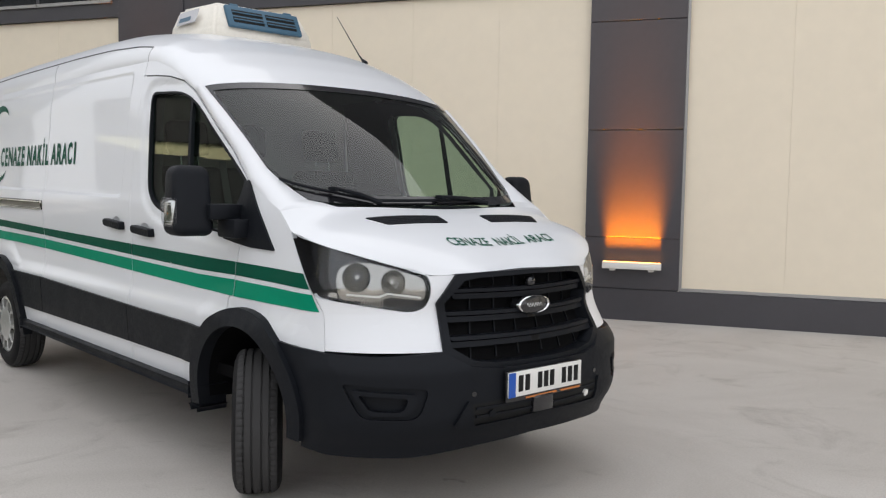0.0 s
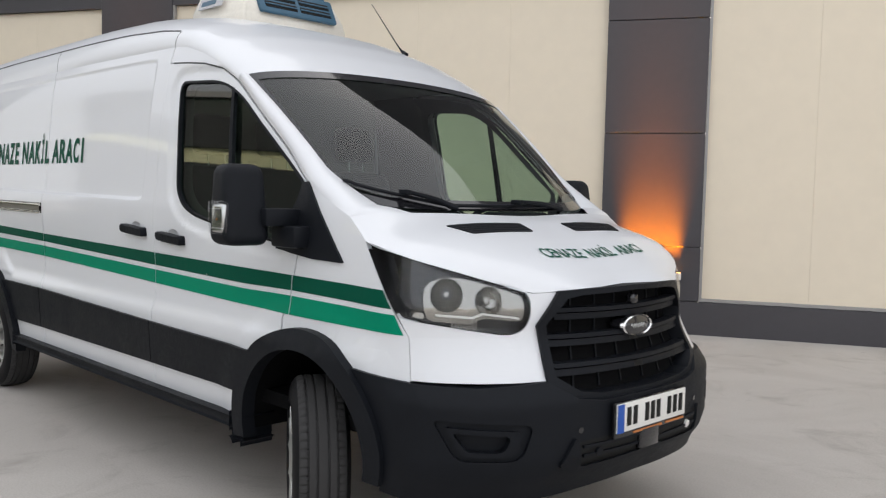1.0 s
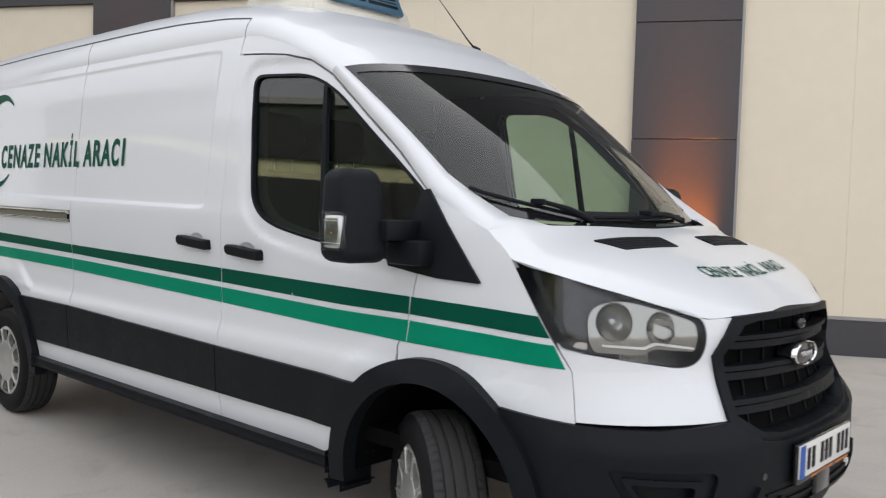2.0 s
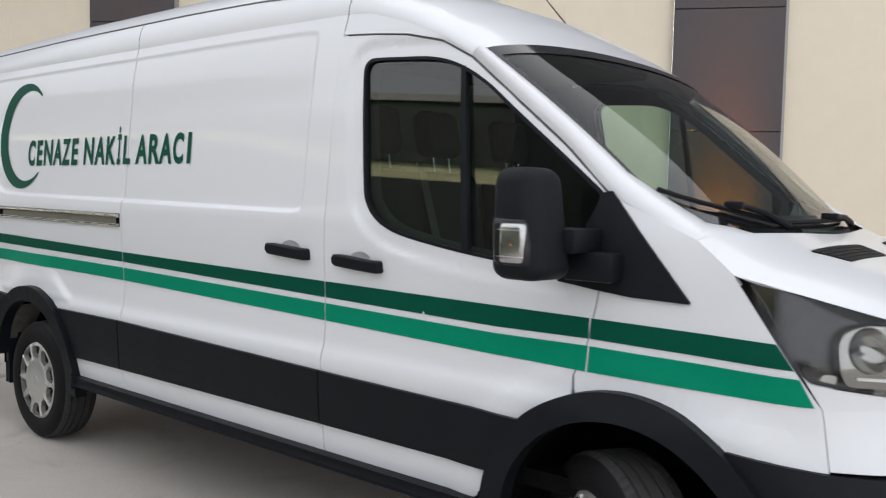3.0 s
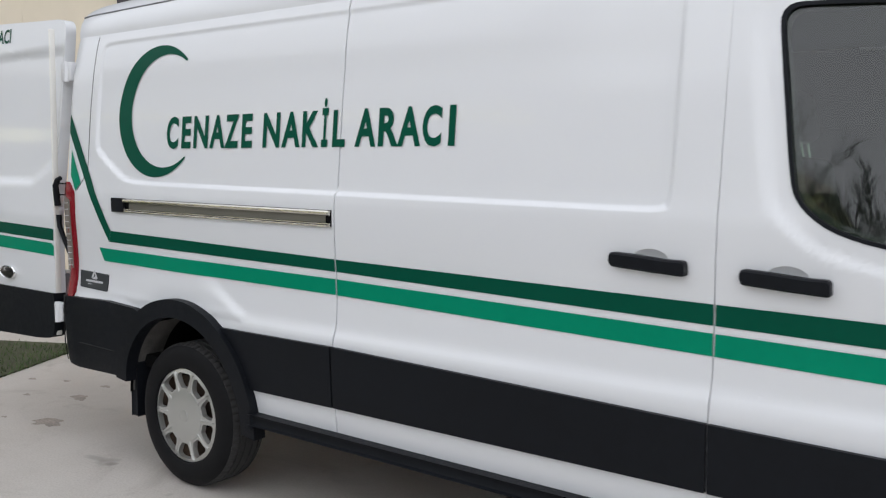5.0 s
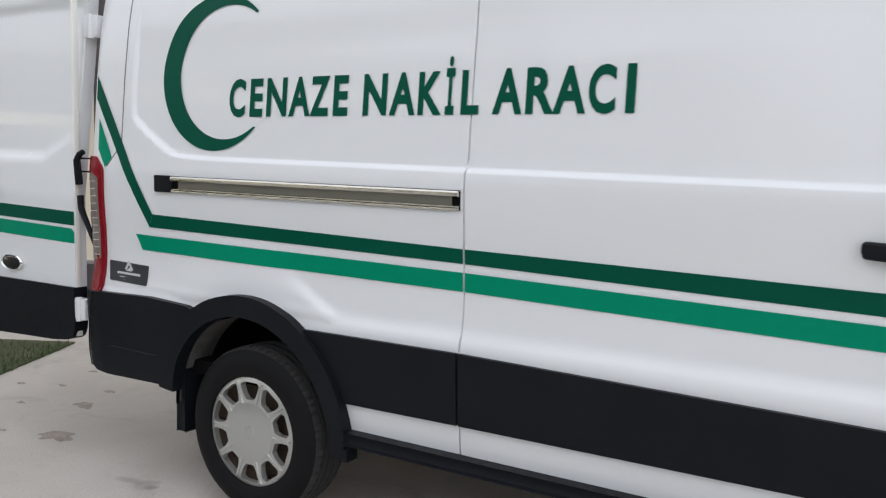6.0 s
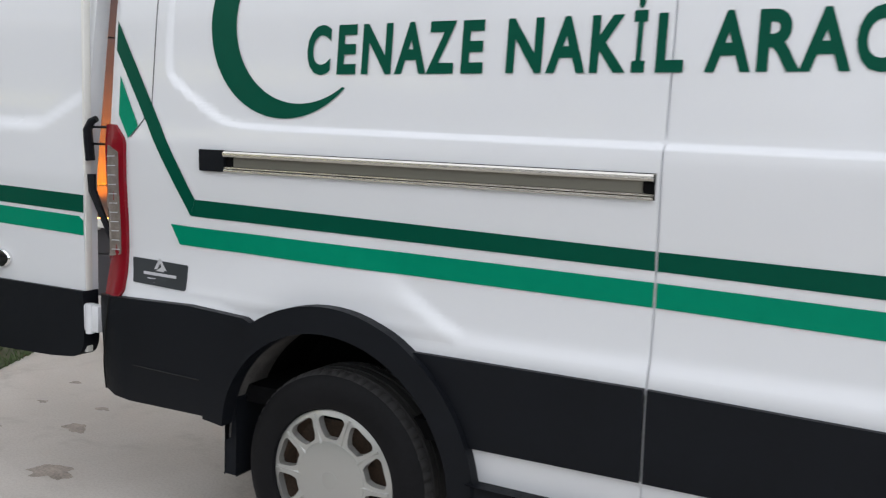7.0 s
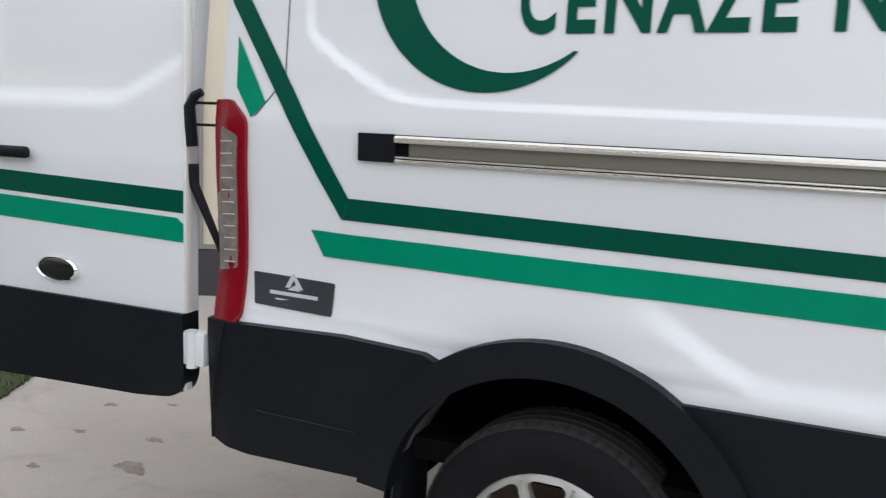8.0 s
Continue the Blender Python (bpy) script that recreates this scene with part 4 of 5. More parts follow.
for z in (0.495, 0.53):
    part("lower_grille_bar", mirror_y(wrap(swell(flat([[(1.34, z), (NOSE, z), (NOSE, z + 0.011), (1.34, z + 0.011)]], 0.04, 0.03, 0.032, 0.03)))), BLACK, lower)
bx = on_skin(NOSE, 0.52)[0]
part("sensor_block", block(bx + 0.01, -0.085, 0.475, bx + 0.055, 0.05, 0.56, bevel=0.008), GLOSS_BLACK, front_bumper)
px = on_skin(NOSE, 0.62)[0] + 0.05
plate = part("number_plate", block(px, -0.26, 0.567, px + 0.008, 0.245, 0.68, bevel=0.003), PLATE_WHITE, front_bumper, "white number plate with black bars")
part("plate_holder", block(px - 0.014, -0.266, 0.545, px + 0.002, 0.252, 0.685, bevel=0.004), GLOSS_BLACK, front_bumper)
part("plate_band", block(px + 0.006, -0.259, 0.567, px + 0.0095, -0.215, 0.678), PLATE_BLUE, plate)
for a in (-0.196, -0.152, -0.068, -0.026, 0.016, 0.1, 0.144, 0.188):
    part("plate_bar", block(px + 0.006, a, 0.588, px + 0.0095, a + 0.031, 0.662, bevel=0.001), INK, plate)
for a, b in ((-0.14, 0.07), (0.1, 0.24)):
    part("plate_print", block(px, a, 0.550, px + 0.0045, b, 0.558), ORANGE_INK, plate)

# flank trim
for side in (-1, 1):
    c1, c0 = -0.39, arch_cut(ARCH_R, ARCH_OUT - 0.01, 0.567, True)
    clad = lambda x: 0.765 + (0.822 - 0.765) * (x - c1) / (c0 - c1)
    rear_end, front_end = arc(ARCH_R, ARCH_Z, 0.47, 61, 19.2, 8), arc(ARCH_F, ARCH_Z, 0.47, 159.2, 129, 8)
    for pts in (rear_end + [(-2.7595, 0.56), (-2.7595, clad(-2.7595))],
                [(-2.7505, 0.56), (-1.2275, 0.567), (-1.2275, clad(-1.2275)), (-2.7505, clad(-2.7505))],
                [(-1.2205, clad(-1.2205)), (-1.2205, 0.567)] + front_end):
        flank("lower_cladding", [pts], BLACK, van, "black plastic rubbing strip", off=0.018, rim=0.03, side=side)
    for cx, a0, a1 in ((ARCH_R, -8, 173), (ARCH_F, -2, 184)):
        ring = arc(cx, ARCH_Z, ARCH_OUT, a0, a1, 40) + arc(cx, ARCH_Z, ARCH_IN, a1, a0, 40)
        flank("arch_trim", [ring], BLACK, van, "black plastic wheel arch trim", off=0.042, rim=0.065, side=side)
    flank("rear_bumper_corner", [[(REAR_S - 0.24, 0.50), (REAR_S - 0.24, 0.825), (-4.62, 0.838), (-4.3, 0.846), (-4.06, 0.834)] + arc(ARCH_R, ARCH_Z, ARCH_OUT - 0.02, 123, 172, 14) + [(-4.6, 0.462)]], BLACK, van, "black plastic rear bumper corner", off=0.03, rim=0.05, side=side)
    part("sill", block(-3.23, side * 0.90, 0.402, -0.42, side * 0.985, 0.452, bevel=0.02), BLACK, van)


def build_wheel(cx, cy, steer, side):
    hub = new("wheel")
    hub.parent = van
    hub.location = (cx, side * cy, 0.347)
    hub.rotation_euler = (0, 0, radians(steer) + (0 if side < 0 else math.pi))
    R, H = 0.347, 0.108
    prof = [(0.222, -0.085), (0.23, -0.108), (0.25, -0.115), (0.29, -0.113), (0.318, -0.104), (0.334, -0.092)]
    tread = [(0.334, -0.092), (0.342, -0.08)]
    for g in (-0.058, -0.022, 0.022, 0.058):
        tread += [(0.346, g - 0.0052), (0.336, g - 0.0042), (0.336, g + 0.0042), (0.346, g + 0.0052)]
    tread += [(0.342, 0.08), (0.334, 0.092)]
    bm = lathe(prof, 72)
    b2 = [(r, -a) for r, a in prof]
    part("tyre_sidewall", bm, RUBBER, hub)
    part("tyre_sidewall", lathe(b2, 72), RUBBER, hub)
    bm = lathe(tread, 252)
    for v in bm.verts:
        r = math.hypot(v.co.x, v.co.z)
        turn = math.atan2(v.co.z, v.co.x) * 63 / math.tau + abs(v.co.y) * 6
        if abs(v.co.y) > 0.055 and turn % 1 < 0.3:
            f = 1 - (0.007 if abs(v.co.y) < 0.088 else 0.003) / r
            v.co.x, v.co.z = v.co.x * f, v.co.z * f
    part("tyre_tread", bm, TREAD, hub)
    part("rim", lathe([(0.224, -0.085), (0.21, -0.06), (0.2, -0.02), (0.06, 0.0), (0.0, 0.0)], 48), RUSTY, hub)
    loops = [arc(0, 0, 0.224, 0, 360 - 360 / 72, 71)]
    for k in range(10):
        a = 36 * k + 90
        ca, sa = math.cos(radians(a)), math.sin(radians(a))
        q = rounded([(0.134, 0.02, 0.004), (0.152, 0.034, 0.006), (0.194, 0.05, 0.008), (0.206, 0.036, 0.008), (0.206, -0.036, 0.008), (0.194, -0.05, 0.008), (0.152, -0.034, 0.006), (0.134, -0.02, 0.004)], 3)
        loops.append([(x * ca - y * sa, x * sa + y * ca) for x, y in q])
    bm = flat(loops, 0.03, 0.03, 0.0, 0.026)
    for v in bm.verts:
        r = math.hypot(v.co.x, v.co.z)
        v.co.y = -0.108 - v.co.y + (0.014 * ((r - 0.17) / 0.05) ** 2 if r > 0.17 else 0) + 0.012 * (1 - (r / 0.22) ** 2) - 0.006
    cap = part("hubcap", bm, SILVER, hub, "silver ten-window hubcap")
    part("cap_disc", lathe([(0.0, -0.1105), (0.06, -0.1108), (0.116, -0.1102), (0.124, -0.108), (0.127, -0.1)], 40), SILVER, cap)
    for k in range(10):
        bm = bmesh.new()
        vs = [bm.verts.new(p) for p in ((0.11, -0.1105, 0.0), (0.212, -0.1115, 0.0), (0.12, -0.1, 0.013), (0.12, -0.1, -0.013), (0.214, -0.1, 0.006), (0.214, -0.1, -0.006))]
        for q in ((0, 1, 4, 2), (0, 3, 5, 1), (1, 5, 4), (0, 2, 3)):
            bm.faces.new([vs[i] for i in q])
        bmesh.ops.transform(bm, matrix=Matrix.Rotation(radians(36 * k), 4, "Y"), verts=bm.verts[:])
        part("cap_ridge", bm, SILVER, cap, smooth=False)
    part("cap_badge", lathe([(0.0, -0.114), (0.022, -0.1135), (0.028, -0.112), (0.03, -0.108)], 24), SILVER, cap)
    part("valve", tube([(0.165, -0.085, -0.02), (0.168, -0.112, -0.022)], 0.004, 6), DARK, hub)
    return hub


build_wheel(-3.736, 0.86, 0, -1)
build_wheel(-3.736, 0.86, 0, 1)
build_wheel(0.06, 0.87, -32, -1)
build_wheel(0.06, 0.87, -32, 1)


# ---- stripes, lettering and badges on the flank ----
SX = [-4.43, -4.3, -2.73, -1.23, -0.386, 0.0, 0.7]
DT, DB = [1.203, 1.2, 1.163, 1.137, 1.123, 1.116, 1.101], [1.146, 1.143, 1.113, 1.073, 1.052, 1.053, 1.036]
LT, LB = [1.110, 1.106, 1.083, 1.049, 1.029, 1.03, 1.015], [1.043, 1.040, 1.018, 0.980, 0.957, 0.951, 0.944]
SEAMS = [(-4.45, -2.7587), (-2.7515, -1.2272), (-1.2208, -0.0315), (-0.0255, 0.7)]


def stripe(name, top, low, mat, rear_cut, front_cut):
    """A vinyl band, cut where the doors part."""
    for i, (a, b) in enumerate(SEAMS):
        ta, la = (rear_cut if i == 0 else (a, a))
        tb, lb = (front_cut if i == 3 else (b, b))
        xs = [x for x in SX if a + 0.1 < x < b - 0.1]
        pts = [(ta, float(np.interp(ta, SX, top)))] + [(x, float(np.interp(x, SX, top))) for x in xs] + [(tb, float(np.interp(tb, SX, top)))]
        pts += [(lb, float(np.interp(lb, SX, low)))] + [(x, float(np.interp(x, SX, low))) for x in xs[::-1]] + [(la, float(np.interp(la, SX, low)))]
        flank(name, [pts], mat, van, off=0.003, rim=0.0, dx=0.05, dz=0.02)


stripe("dark_green_stripe", DT, DB, GREEN_DARK, (-4.302, -4.325), (0.538, 0.588))
stripe("light_green_stripe", LT, LB, GREEN_LIGHT, (-4.418, -4.38), (0.603, 0.645))
flank("dark_green_stripe", [[(-4.685, 1.80), (-4.685, 1.70), (-4.325, 1.1435), (-4.302, 1.2)]], GREEN_DARK, van, off=0.0034, rim=0.0)
flank("light_green_stripe", [[(-4.66, 1.61), (-4.658, 1.475), (-4.605, 1.395), (-4.562, 1.438)]], GREEN_LIGHT, van, off=0.0034, rim=0.0)
flank("stripe_fleck", [arc(-0.70, 1.065, 0.0045, 0, 330, 11)], PLATE_WHITE, van, off=0.005, rim=0.0)

cres = arc(-3.955, 1.79, 0.315, 48, 316, 60)
cin = arc(-3.897, 1.79, 0.268, 306, 58, 60)
flank("crescent", [cres + cin], GREEN_DARK, van, "dark green crescent emblem", off=0.0034, rim=0.0, dx=0.05, dz=0.04)


def lettering(text, width, height, bold=0.012):
    """Built-in letters as a flat mesh, its lower left corner at the origin, in the (x, z) plane."""
    cu = bpy.data.curves.new("letters", "FONT")
    cu.body = text
    cu.size = 1
    cu.offset = bold
    cu.resolution_u = 4
    ob = bpy.data.objects.new("letters", cu)
    scene.collection.objects.link(ob)
    me = bpy.data.meshes.new_from_object(ob.evaluated_get(bpy.context.evaluated_depsgraph_get()))
    bpy.data.objects.remove(ob)
    bm = bmesh.new()
    bm.from_mesh(me)
    bpy.data.meshes.remove(me)
    bmesh.ops.remove_doubles(bm, verts=bm.verts[:], dist=1e-5)
    x0, x1 = min(v.co.x for v in bm.verts), max(v.co.x for v in bm.verts)
    top = 0.729 + 2 * bold
    for v in bm.verts:
        v.co = Vector(((v.co.x - x0) / (x1 - x0) * width, 0, (v.co.y + bold) / top * height))
    return bm


WORDS = (("CENAZE", (-3.876, -3.788, -3.763, -3.695, -3.675, -3.572, -3.56, -3.455, -3.455, -3.364, -3.344, -3.276)),
         ("NAKİL", (-3.207, -3.103, -3.091, -2.981, -2.97, -2.874, -2.86, -2.825, -2.798, -2.729)),
         ("ARACI", (-2.678, -2.569, -2.557, -2.457, -2.462, -2.351, -2.344, -2.256, -2.224, -2.194)))
for word, edges in WORDS:
    for letter, a, b in zip(word, edges[::2], edges[1::2]):
        bm = lettering(letter, b - a, 0.157, 0.034)
        for v in bm.verts:
            v.co = Vector((a + v.co.x, 0.0034, 1.6115 + v.co.z))
        for k in range(1, 4):
            bmesh.ops.bisect_plane(bm, geom=bm.verts[:] + bm.edges[:] + bm.faces[:], plane_co=(0, 0, 1.6 + 0.05 * k), plane_no=(0, 0, 1))
        part("letter", wrap(bm), GREEN_DARK, van, "dark green capital letter", smooth=False, normals=False)

plaque = flank("plaque", [rounded([(-4.592, 0.893, 0.006), (-4.346, 0.885, 0.006), (-4.344, 0.972, 0.006), (-4.602, 0.98, 0.006)], 2)], PLAQUE, van, "charcoal maker's plaque with pale print", off=0.004, rim=0.004)
flank("plaque_sign", [[(-4.497, 0.946), (-4.476, 0.984), (-4.468, 0.984), (-4.439, 0.944), (-4.456, 0.944), (-4.47, 0.968), (-4.482, 0.946)]], PALE_INK, plaque, off=0.0048, rim=0)
flank("plaque_sign", [[(-4.49, 0.94), (-4.462, 0.956), (-4.448, 0.939)]], PALE_INK, plaque, off=0.0048, rim=0)
for z, a, b, h in ((0.925, -4.545, -4.392, 0.010), (0.911, -4.525, -4.412, 0.004), (0.9, -4.495, -4.445, 0.004)):
    flank("plaque_print", [[(a, z), (b, z - 0.003), (b, z + h - 0.003), (a, z + h)]], PALE_INK, plaque, off=0.0048, rim=0)


# ---- door rail, lamps, mirrors and fittings ----
def rail_z(x):
    return 1.334 - 0.008 * (x + 4.265) / 1.495


def strip(a, b, lo, hi):
    return [(a, rail_z(a) + lo), (b, rail_z(b) + lo), (b, rail_z(b) + hi), (a, rail_z(a) + hi)]


rail = flank("door_rail", [strip(-4.265, -2.768, -0.034, 0.034)], DARK, van, "bright metal sliding-door rail", off=0.002, rim=0.004, dz=0.1)
flank("rail_cap", [rounded([(x, z, 0.004) for x, z in strip(-4.27, -4.165, -0.035, 0.035)], 2)], BLACK, rail, off=0.012, rim=0.012)
flank("rail_channel", [strip(-4.13, -2.80, -0.017, 0.012)], RAIL_IN, rail, off=0.004, rim=0.012, dz=0.1)
for h, r, o in ((0.022, 0.0105, 0.008), (-0.03, 0.0045, 0.01), (-0.021, 0.0035, 0.008)):
    xs_ = np.linspace(-4.165, -2.771, 24)
    part("rail_bar", tube([on_skin(float(x), rail_z(float(x)) + h, o) for x in xs_], r, 10), CHROME, rail)

for side in (-1, 1):
    tail = flank("tail_light", [rounded([(-4.614, 1.388, 0.02), (-4.628, 0.85, 0.02), (-4.648, 0.824, 0.02), (-4.79, 0.826), (-4.79, 1.44), (-4.668, 1.442, 0.01)])], RED, van, "tall red tail light with a pale inner strip", off=0.014, rim=0.03, side=side)
    flank("tail_light_strip", [rounded([(-4.64, 1.345, 0.005), (-4.65, 0.985, 0.005), (-4.785, 0.955), (-4.785, 1.17), (-4.70, 1.19, 0.005), (-4.688, 1.37, 0.005)])], CLEARLAMP, tail, off=0.0165, rim=0.004, side=side)
    for k in range(11):
        z = 1.0 + 0.033 * k
        flank("tail_light_rib", [[(-4.655, z), (-4.69, z - 0.002), (-4.69, z + 0.001), (-4.655, z + 0.003)]], PALE_INK, tail, off=0.0185, rim=0.002, side=side)



def mirror(side):
    def put(bm):
        for v in bm.verts:
            v.co = Vector((v.co.x + 0.026, (v.co.y - 0.013) * -side, v.co.z))
        return bm
    bm = bmesh.new()
    box(bm, -0.215, -1.232, 1.242, -0.065, -1.035, 1.575, bevel=0.046, seg=5)
    for v in bm.verts:
        t = (v.co.z - 1.242) / 0.333
        v.co.y += 0.02 * t * t * (1 if v.co.y < -1.13 else -0.3)
        v.co.x += 0.012 * (1 - t) if v.co.x > -0.14 else -0.012 * (1 - t) + 0.012 * t
        v.co.x -= 0.035 * t - 0.25 * (v.co.y + 1.13) * 0.35
    body = part("wing_mirror", put(bm), BLACK, van, "black plastic wing mirror")
    bm = bmesh.new()
    box(bm, -0.208, -1.243, 1.283, -0.085, -1.168, 1.425, bevel=0.02, seg=4)
    for v in bm.verts:
        v.co.x -= 0.014 * (v.co.z - 1.283) / 0.142
    part("mirror_lamp", put(bm), CLEAR, body, "clear indicator lamp")
    part("lamp_bowl", put(block(-0.195, -1.236, 1.29, -0.105, -1.172, 1.412, bevel=0.015, seg=3)), SATIN, body)
    for k in (0, 3):
        part("lamp_rib", put(block(-0.196, -1.2375, 1.312 + 0.026 * k, -0.104, -1.1715, 1.3130 + 0.026 * k)), PALE_INK, body)
    part("lamp_bulb", put(block(-0.152, -1.2375, 1.343, -0.143, -1.2, 1.352, bevel=0.004)), AMBER, body)
    bm = bmesh.new()
    box(bm, -0.15, -1.08, 1.322, -0.03, -0.91, 1.395, bevel=0.008, seg=2)
    box(bm, -0.12, -1.0, 1.235, 0.05, -0.90, 1.325, bevel=0.012, seg=2)
    part("mirror_arm", put(bm), BLACK, body)
    part("mirror_glass", put(block(-0.228, -1.19, 1.30, -0.215, -1.07, 1.52, bevel=0.005)), MIRRORED, body)


mirror(-1), mirror(1)

# bonnet fittings
EDGE = [on_skin(min(float(curve(HOOD_EDGE, i / 200)[0]), NOSE), float(curve(HOOD_EDGE, i / 200)[1]), -0.001) for i in range(201)]
EX, EY, EZ = (np.array([c[k] if k != 1 else abs(c[1]) for c in EDGE]) for k in range(3))


def hood_z(x, y):
    ey, ez = float(np.interp(x, EX, EY)), float(np.interp(x, EX, EZ))
    w = max(0.0, 1 - abs(y) / ey)
    return ez + (hood_mid(x + 0.03 * w) - ez) * (1 - (1 - w) ** 2.6) ** (1 / 1.6)


def lay_on_hood(bm, lift):
    for v in bm.verts:
        v.co = Vector((v.co.x, v.co.z, hood_z(v.co.x, v.co.z) + lift + v.co.y))
    return bm


for side in (-1, 1):
    q = [(0.505, side * 0.575), (0.532, side * 0.145), (0.618, side * 0.15), (0.605, side * 0.515)]
    vent = part("bonnet_vent", lay_on_hood(flat([rounded([(*p, 0.01) for p in q], 2)], 0.03, 0.03, 0.0, 0.004), 0.004), BLACK, van, "black slatted bonnet vent")
    for k in range(1, 5):
        t = k / 5
        a0, b0 = Vector(q[0]).lerp(Vector(q[3]), t), Vector(q[1]).lerp(Vector(q[2]), t)
        sl = [(a0.x - 0.003, a0.y * 0.97), (b0.x - 0.003, b0.y * 1.06), (b0.x + 0.003, b0.y * 1.06), (a0.x + 0.003, a0.y * 0.97)]
        part("vent_slat", lay_on_hood(flat([sl], 0.05, 0.05, 0.0, 0.003), 0.0055), BLACK, vent)
for word, a, b in (("CENAZE", -0.31, -0.06), ("NAKİL", -0.015, 0.17), ("ARACI", 0.205, 0.42)):
    bm = lettering(word, b - a, 0.068, 0.012)
    for v in bm.verts:
        y = v.co.x + a
        v.co = Vector((0.842 - v.co.z - 0.18 * y * y, 0, y))
    bmesh.ops.triangulate(bm, faces=bm.faces[:])
    part("bonnet_lettering", lay_on_hood(bm, 0.003), GREEN_DARK, van, "dark green capital lettering", smooth=False, normals=False)


def on_screen(y, v, off=0.012):
    lo, hi = 0.0, 1.0
    for _ in range(30):
        m = (lo + hi) / 2
        if screen_point(m, v).y > abs(y):
            lo = m
        else:
            hi = m
    p = screen_point(lo, v, off)
    return Vector((p.x, math.copysign(p.y, y), p.z))


def wiper(tip, mid, pivot):
    arm = part("wiper_arm", tube([on_screen(*mid, 0.04), on_screen((mid[0] + pivot[0]) / 2, (mid[1] + pivot[1]) / 2, 0.04), on_screen(*pivot, 0.02)], [0.008, 0.011, 0.014]), BLACK, van)
    ends = [(tip[0] + (2 * mid[0] - 2 * tip[0]) * k / 12, tip[1] + (2 * mid[1] - 2 * tip[1]) * k / 12) for k in range(13)]
    part("wiper_blade", tube([on_screen(a, max(b, 0.005), 0.016) for a, b in ends], 0.008, 6), BLACK, arm)
    part("wiper_clip", block(-0.03, -0.012, -0.012, 0.03, 0.012, 0.012, bevel=0.005, m=Matrix.Translation(on_screen(*mid, 0.035))), BLACK, arm)


wiper((-0.785, 0.1), (-0.588, 0.055), (-0.37, -0.01))
wiper((-0.37, 0.012), (0.0, 0.018), (0.36, -0.005))

# aerial
foot = roof_point(-1.1, 0.56)
foot = Vector((foot.x, abs(foot.y), foot.z))
aerial = part("aerial", tube([foot, foot + Vector((-0.03, 0, 0.025))], [0.02, 0.011]), BLACK, van, "thin black roof aerial")
part("aerial_rod", tube([foot + Vector((-0.03, 0, 0.02)), foot + Vector((-0.08, 0, 0.07)), foot + Vector((-0.34, 0, 0.36))], [0.007, 0.004, 0.002]), BLACK, aerial)

# roof gutter seams
for side in (-1, 1):
    pts = [roof_point(float(x), 0.2) for x in np.linspace(-4.71, -1.23, 40)]
    part("gutter_seam", tube([Vector((p.x, side * (p.y + 0.0005), p.z)) for p in pts], 0.0045, 6), SEAM, van)
    for x in (-2.755, -1.224):
        pts = [roof_point(x, t) for t in (0, 0.01, 0.03, 0.06, 0.1, 0.15, 0.2)]
        part("roof_seam", tube([Vector((p.x, side * (p.y - 0.001), p.z)) for p in pts], 0.0025, 6), SEAM, van)

for side in (-1, 1):
    part("corner_seam", tube([on_skin(-4.505, z, 0.0005, side) for z in np.linspace(2.19, 1.5, 20)] + [on_skin(-4.505 - 0.09 * k / 5, 1.5 - 0.1 * k / 5, 0.0005, side) for k in range(1, 6)], 0.0022, 6), SEAM, van)
    part("bumper_seam", tube([on_skin(-4.665 - 0.006 * k, 0.84 - 0.036 * k, 0.0305, side) for k in range(11)], 0.003, 6), INK, van)
    part("bumper_groove", tube([on_skin(-4.56 + 0.031 * k, 0.60 - 0.0005 * k, 0.0305, side) for k in range(11)], 0.003, 6), INK, van)

# refrigeration unit
cooler = part("cooling_unit", bmesh.new(), CREAM, van, "cream rooftop cooling unit")
bm = bmesh.new()
lo = [(-1.36, 0.37), (-1.90, 0.42), (-1.90, -0.42), (-1.36, -0.37)]
hi = [(-1.45, 0.31), (-1.86, 0.36), (-1.86, -0.36), (-1.45, -0.31)]
rows = [[bm.verts.new((x, y, z)) for x, y in ring_] for ring_, z in ((lo, 2.42), ([(a[0], a[1]) for a in lo], 2.50), (hi, 2.665))]
for r0, r1 in zip(rows, rows[1:]):
    for k in range(4):
        bm.faces.new((r0[k], r0[(k + 1) % 4], r1[(k + 1) % 4], r1[k]))
bm.faces.new(rows[-1])
bmesh.ops.bevel(bm, geom=[e for e in bm.edges if not e.is_boundary], offset=0.025, segments=3, affect="EDGES")
bmesh.ops.recalc_face_normals(bm, faces=bm.faces[:])
bm.to_mesh(cooler.data)
bm.free()
cooler.data.shade_smooth()
slope = Matrix.Translation((-1.385, 0, 2.57)) @ Matrix.Rotation(radians(-28), 4, "Y")
gr = part("cooler_grille", block(-0.01, -0.275, -0.08, 0.018, 0.275, 0.085, bevel=0.012, m=slope), BLUE, cooler, "blue-grey slatted cooler front")
for y0, y1 in ((-0.235, -0.012), (0.012, 0.235)):
    for z0 in (-0.05, 0.005):
        part("cooler_slot", block(0.015, y0, z0, 0.0205, y1, z0 + 0.042, bevel=0.004, m=slope), INK, gr)
        part("cooler_slat", block(0.016, y0, z0 + 0.017, 0.026, y1, z0 + 0.024, m=slope), BLUE, gr)
for y in (-0.2, 0.2):
    part("cooler_lug", block(-0.02, y - 0.03, 0.08, 0.015, y + 0.03, 0.1, bevel=0.006, m=slope), BLUE, gr)
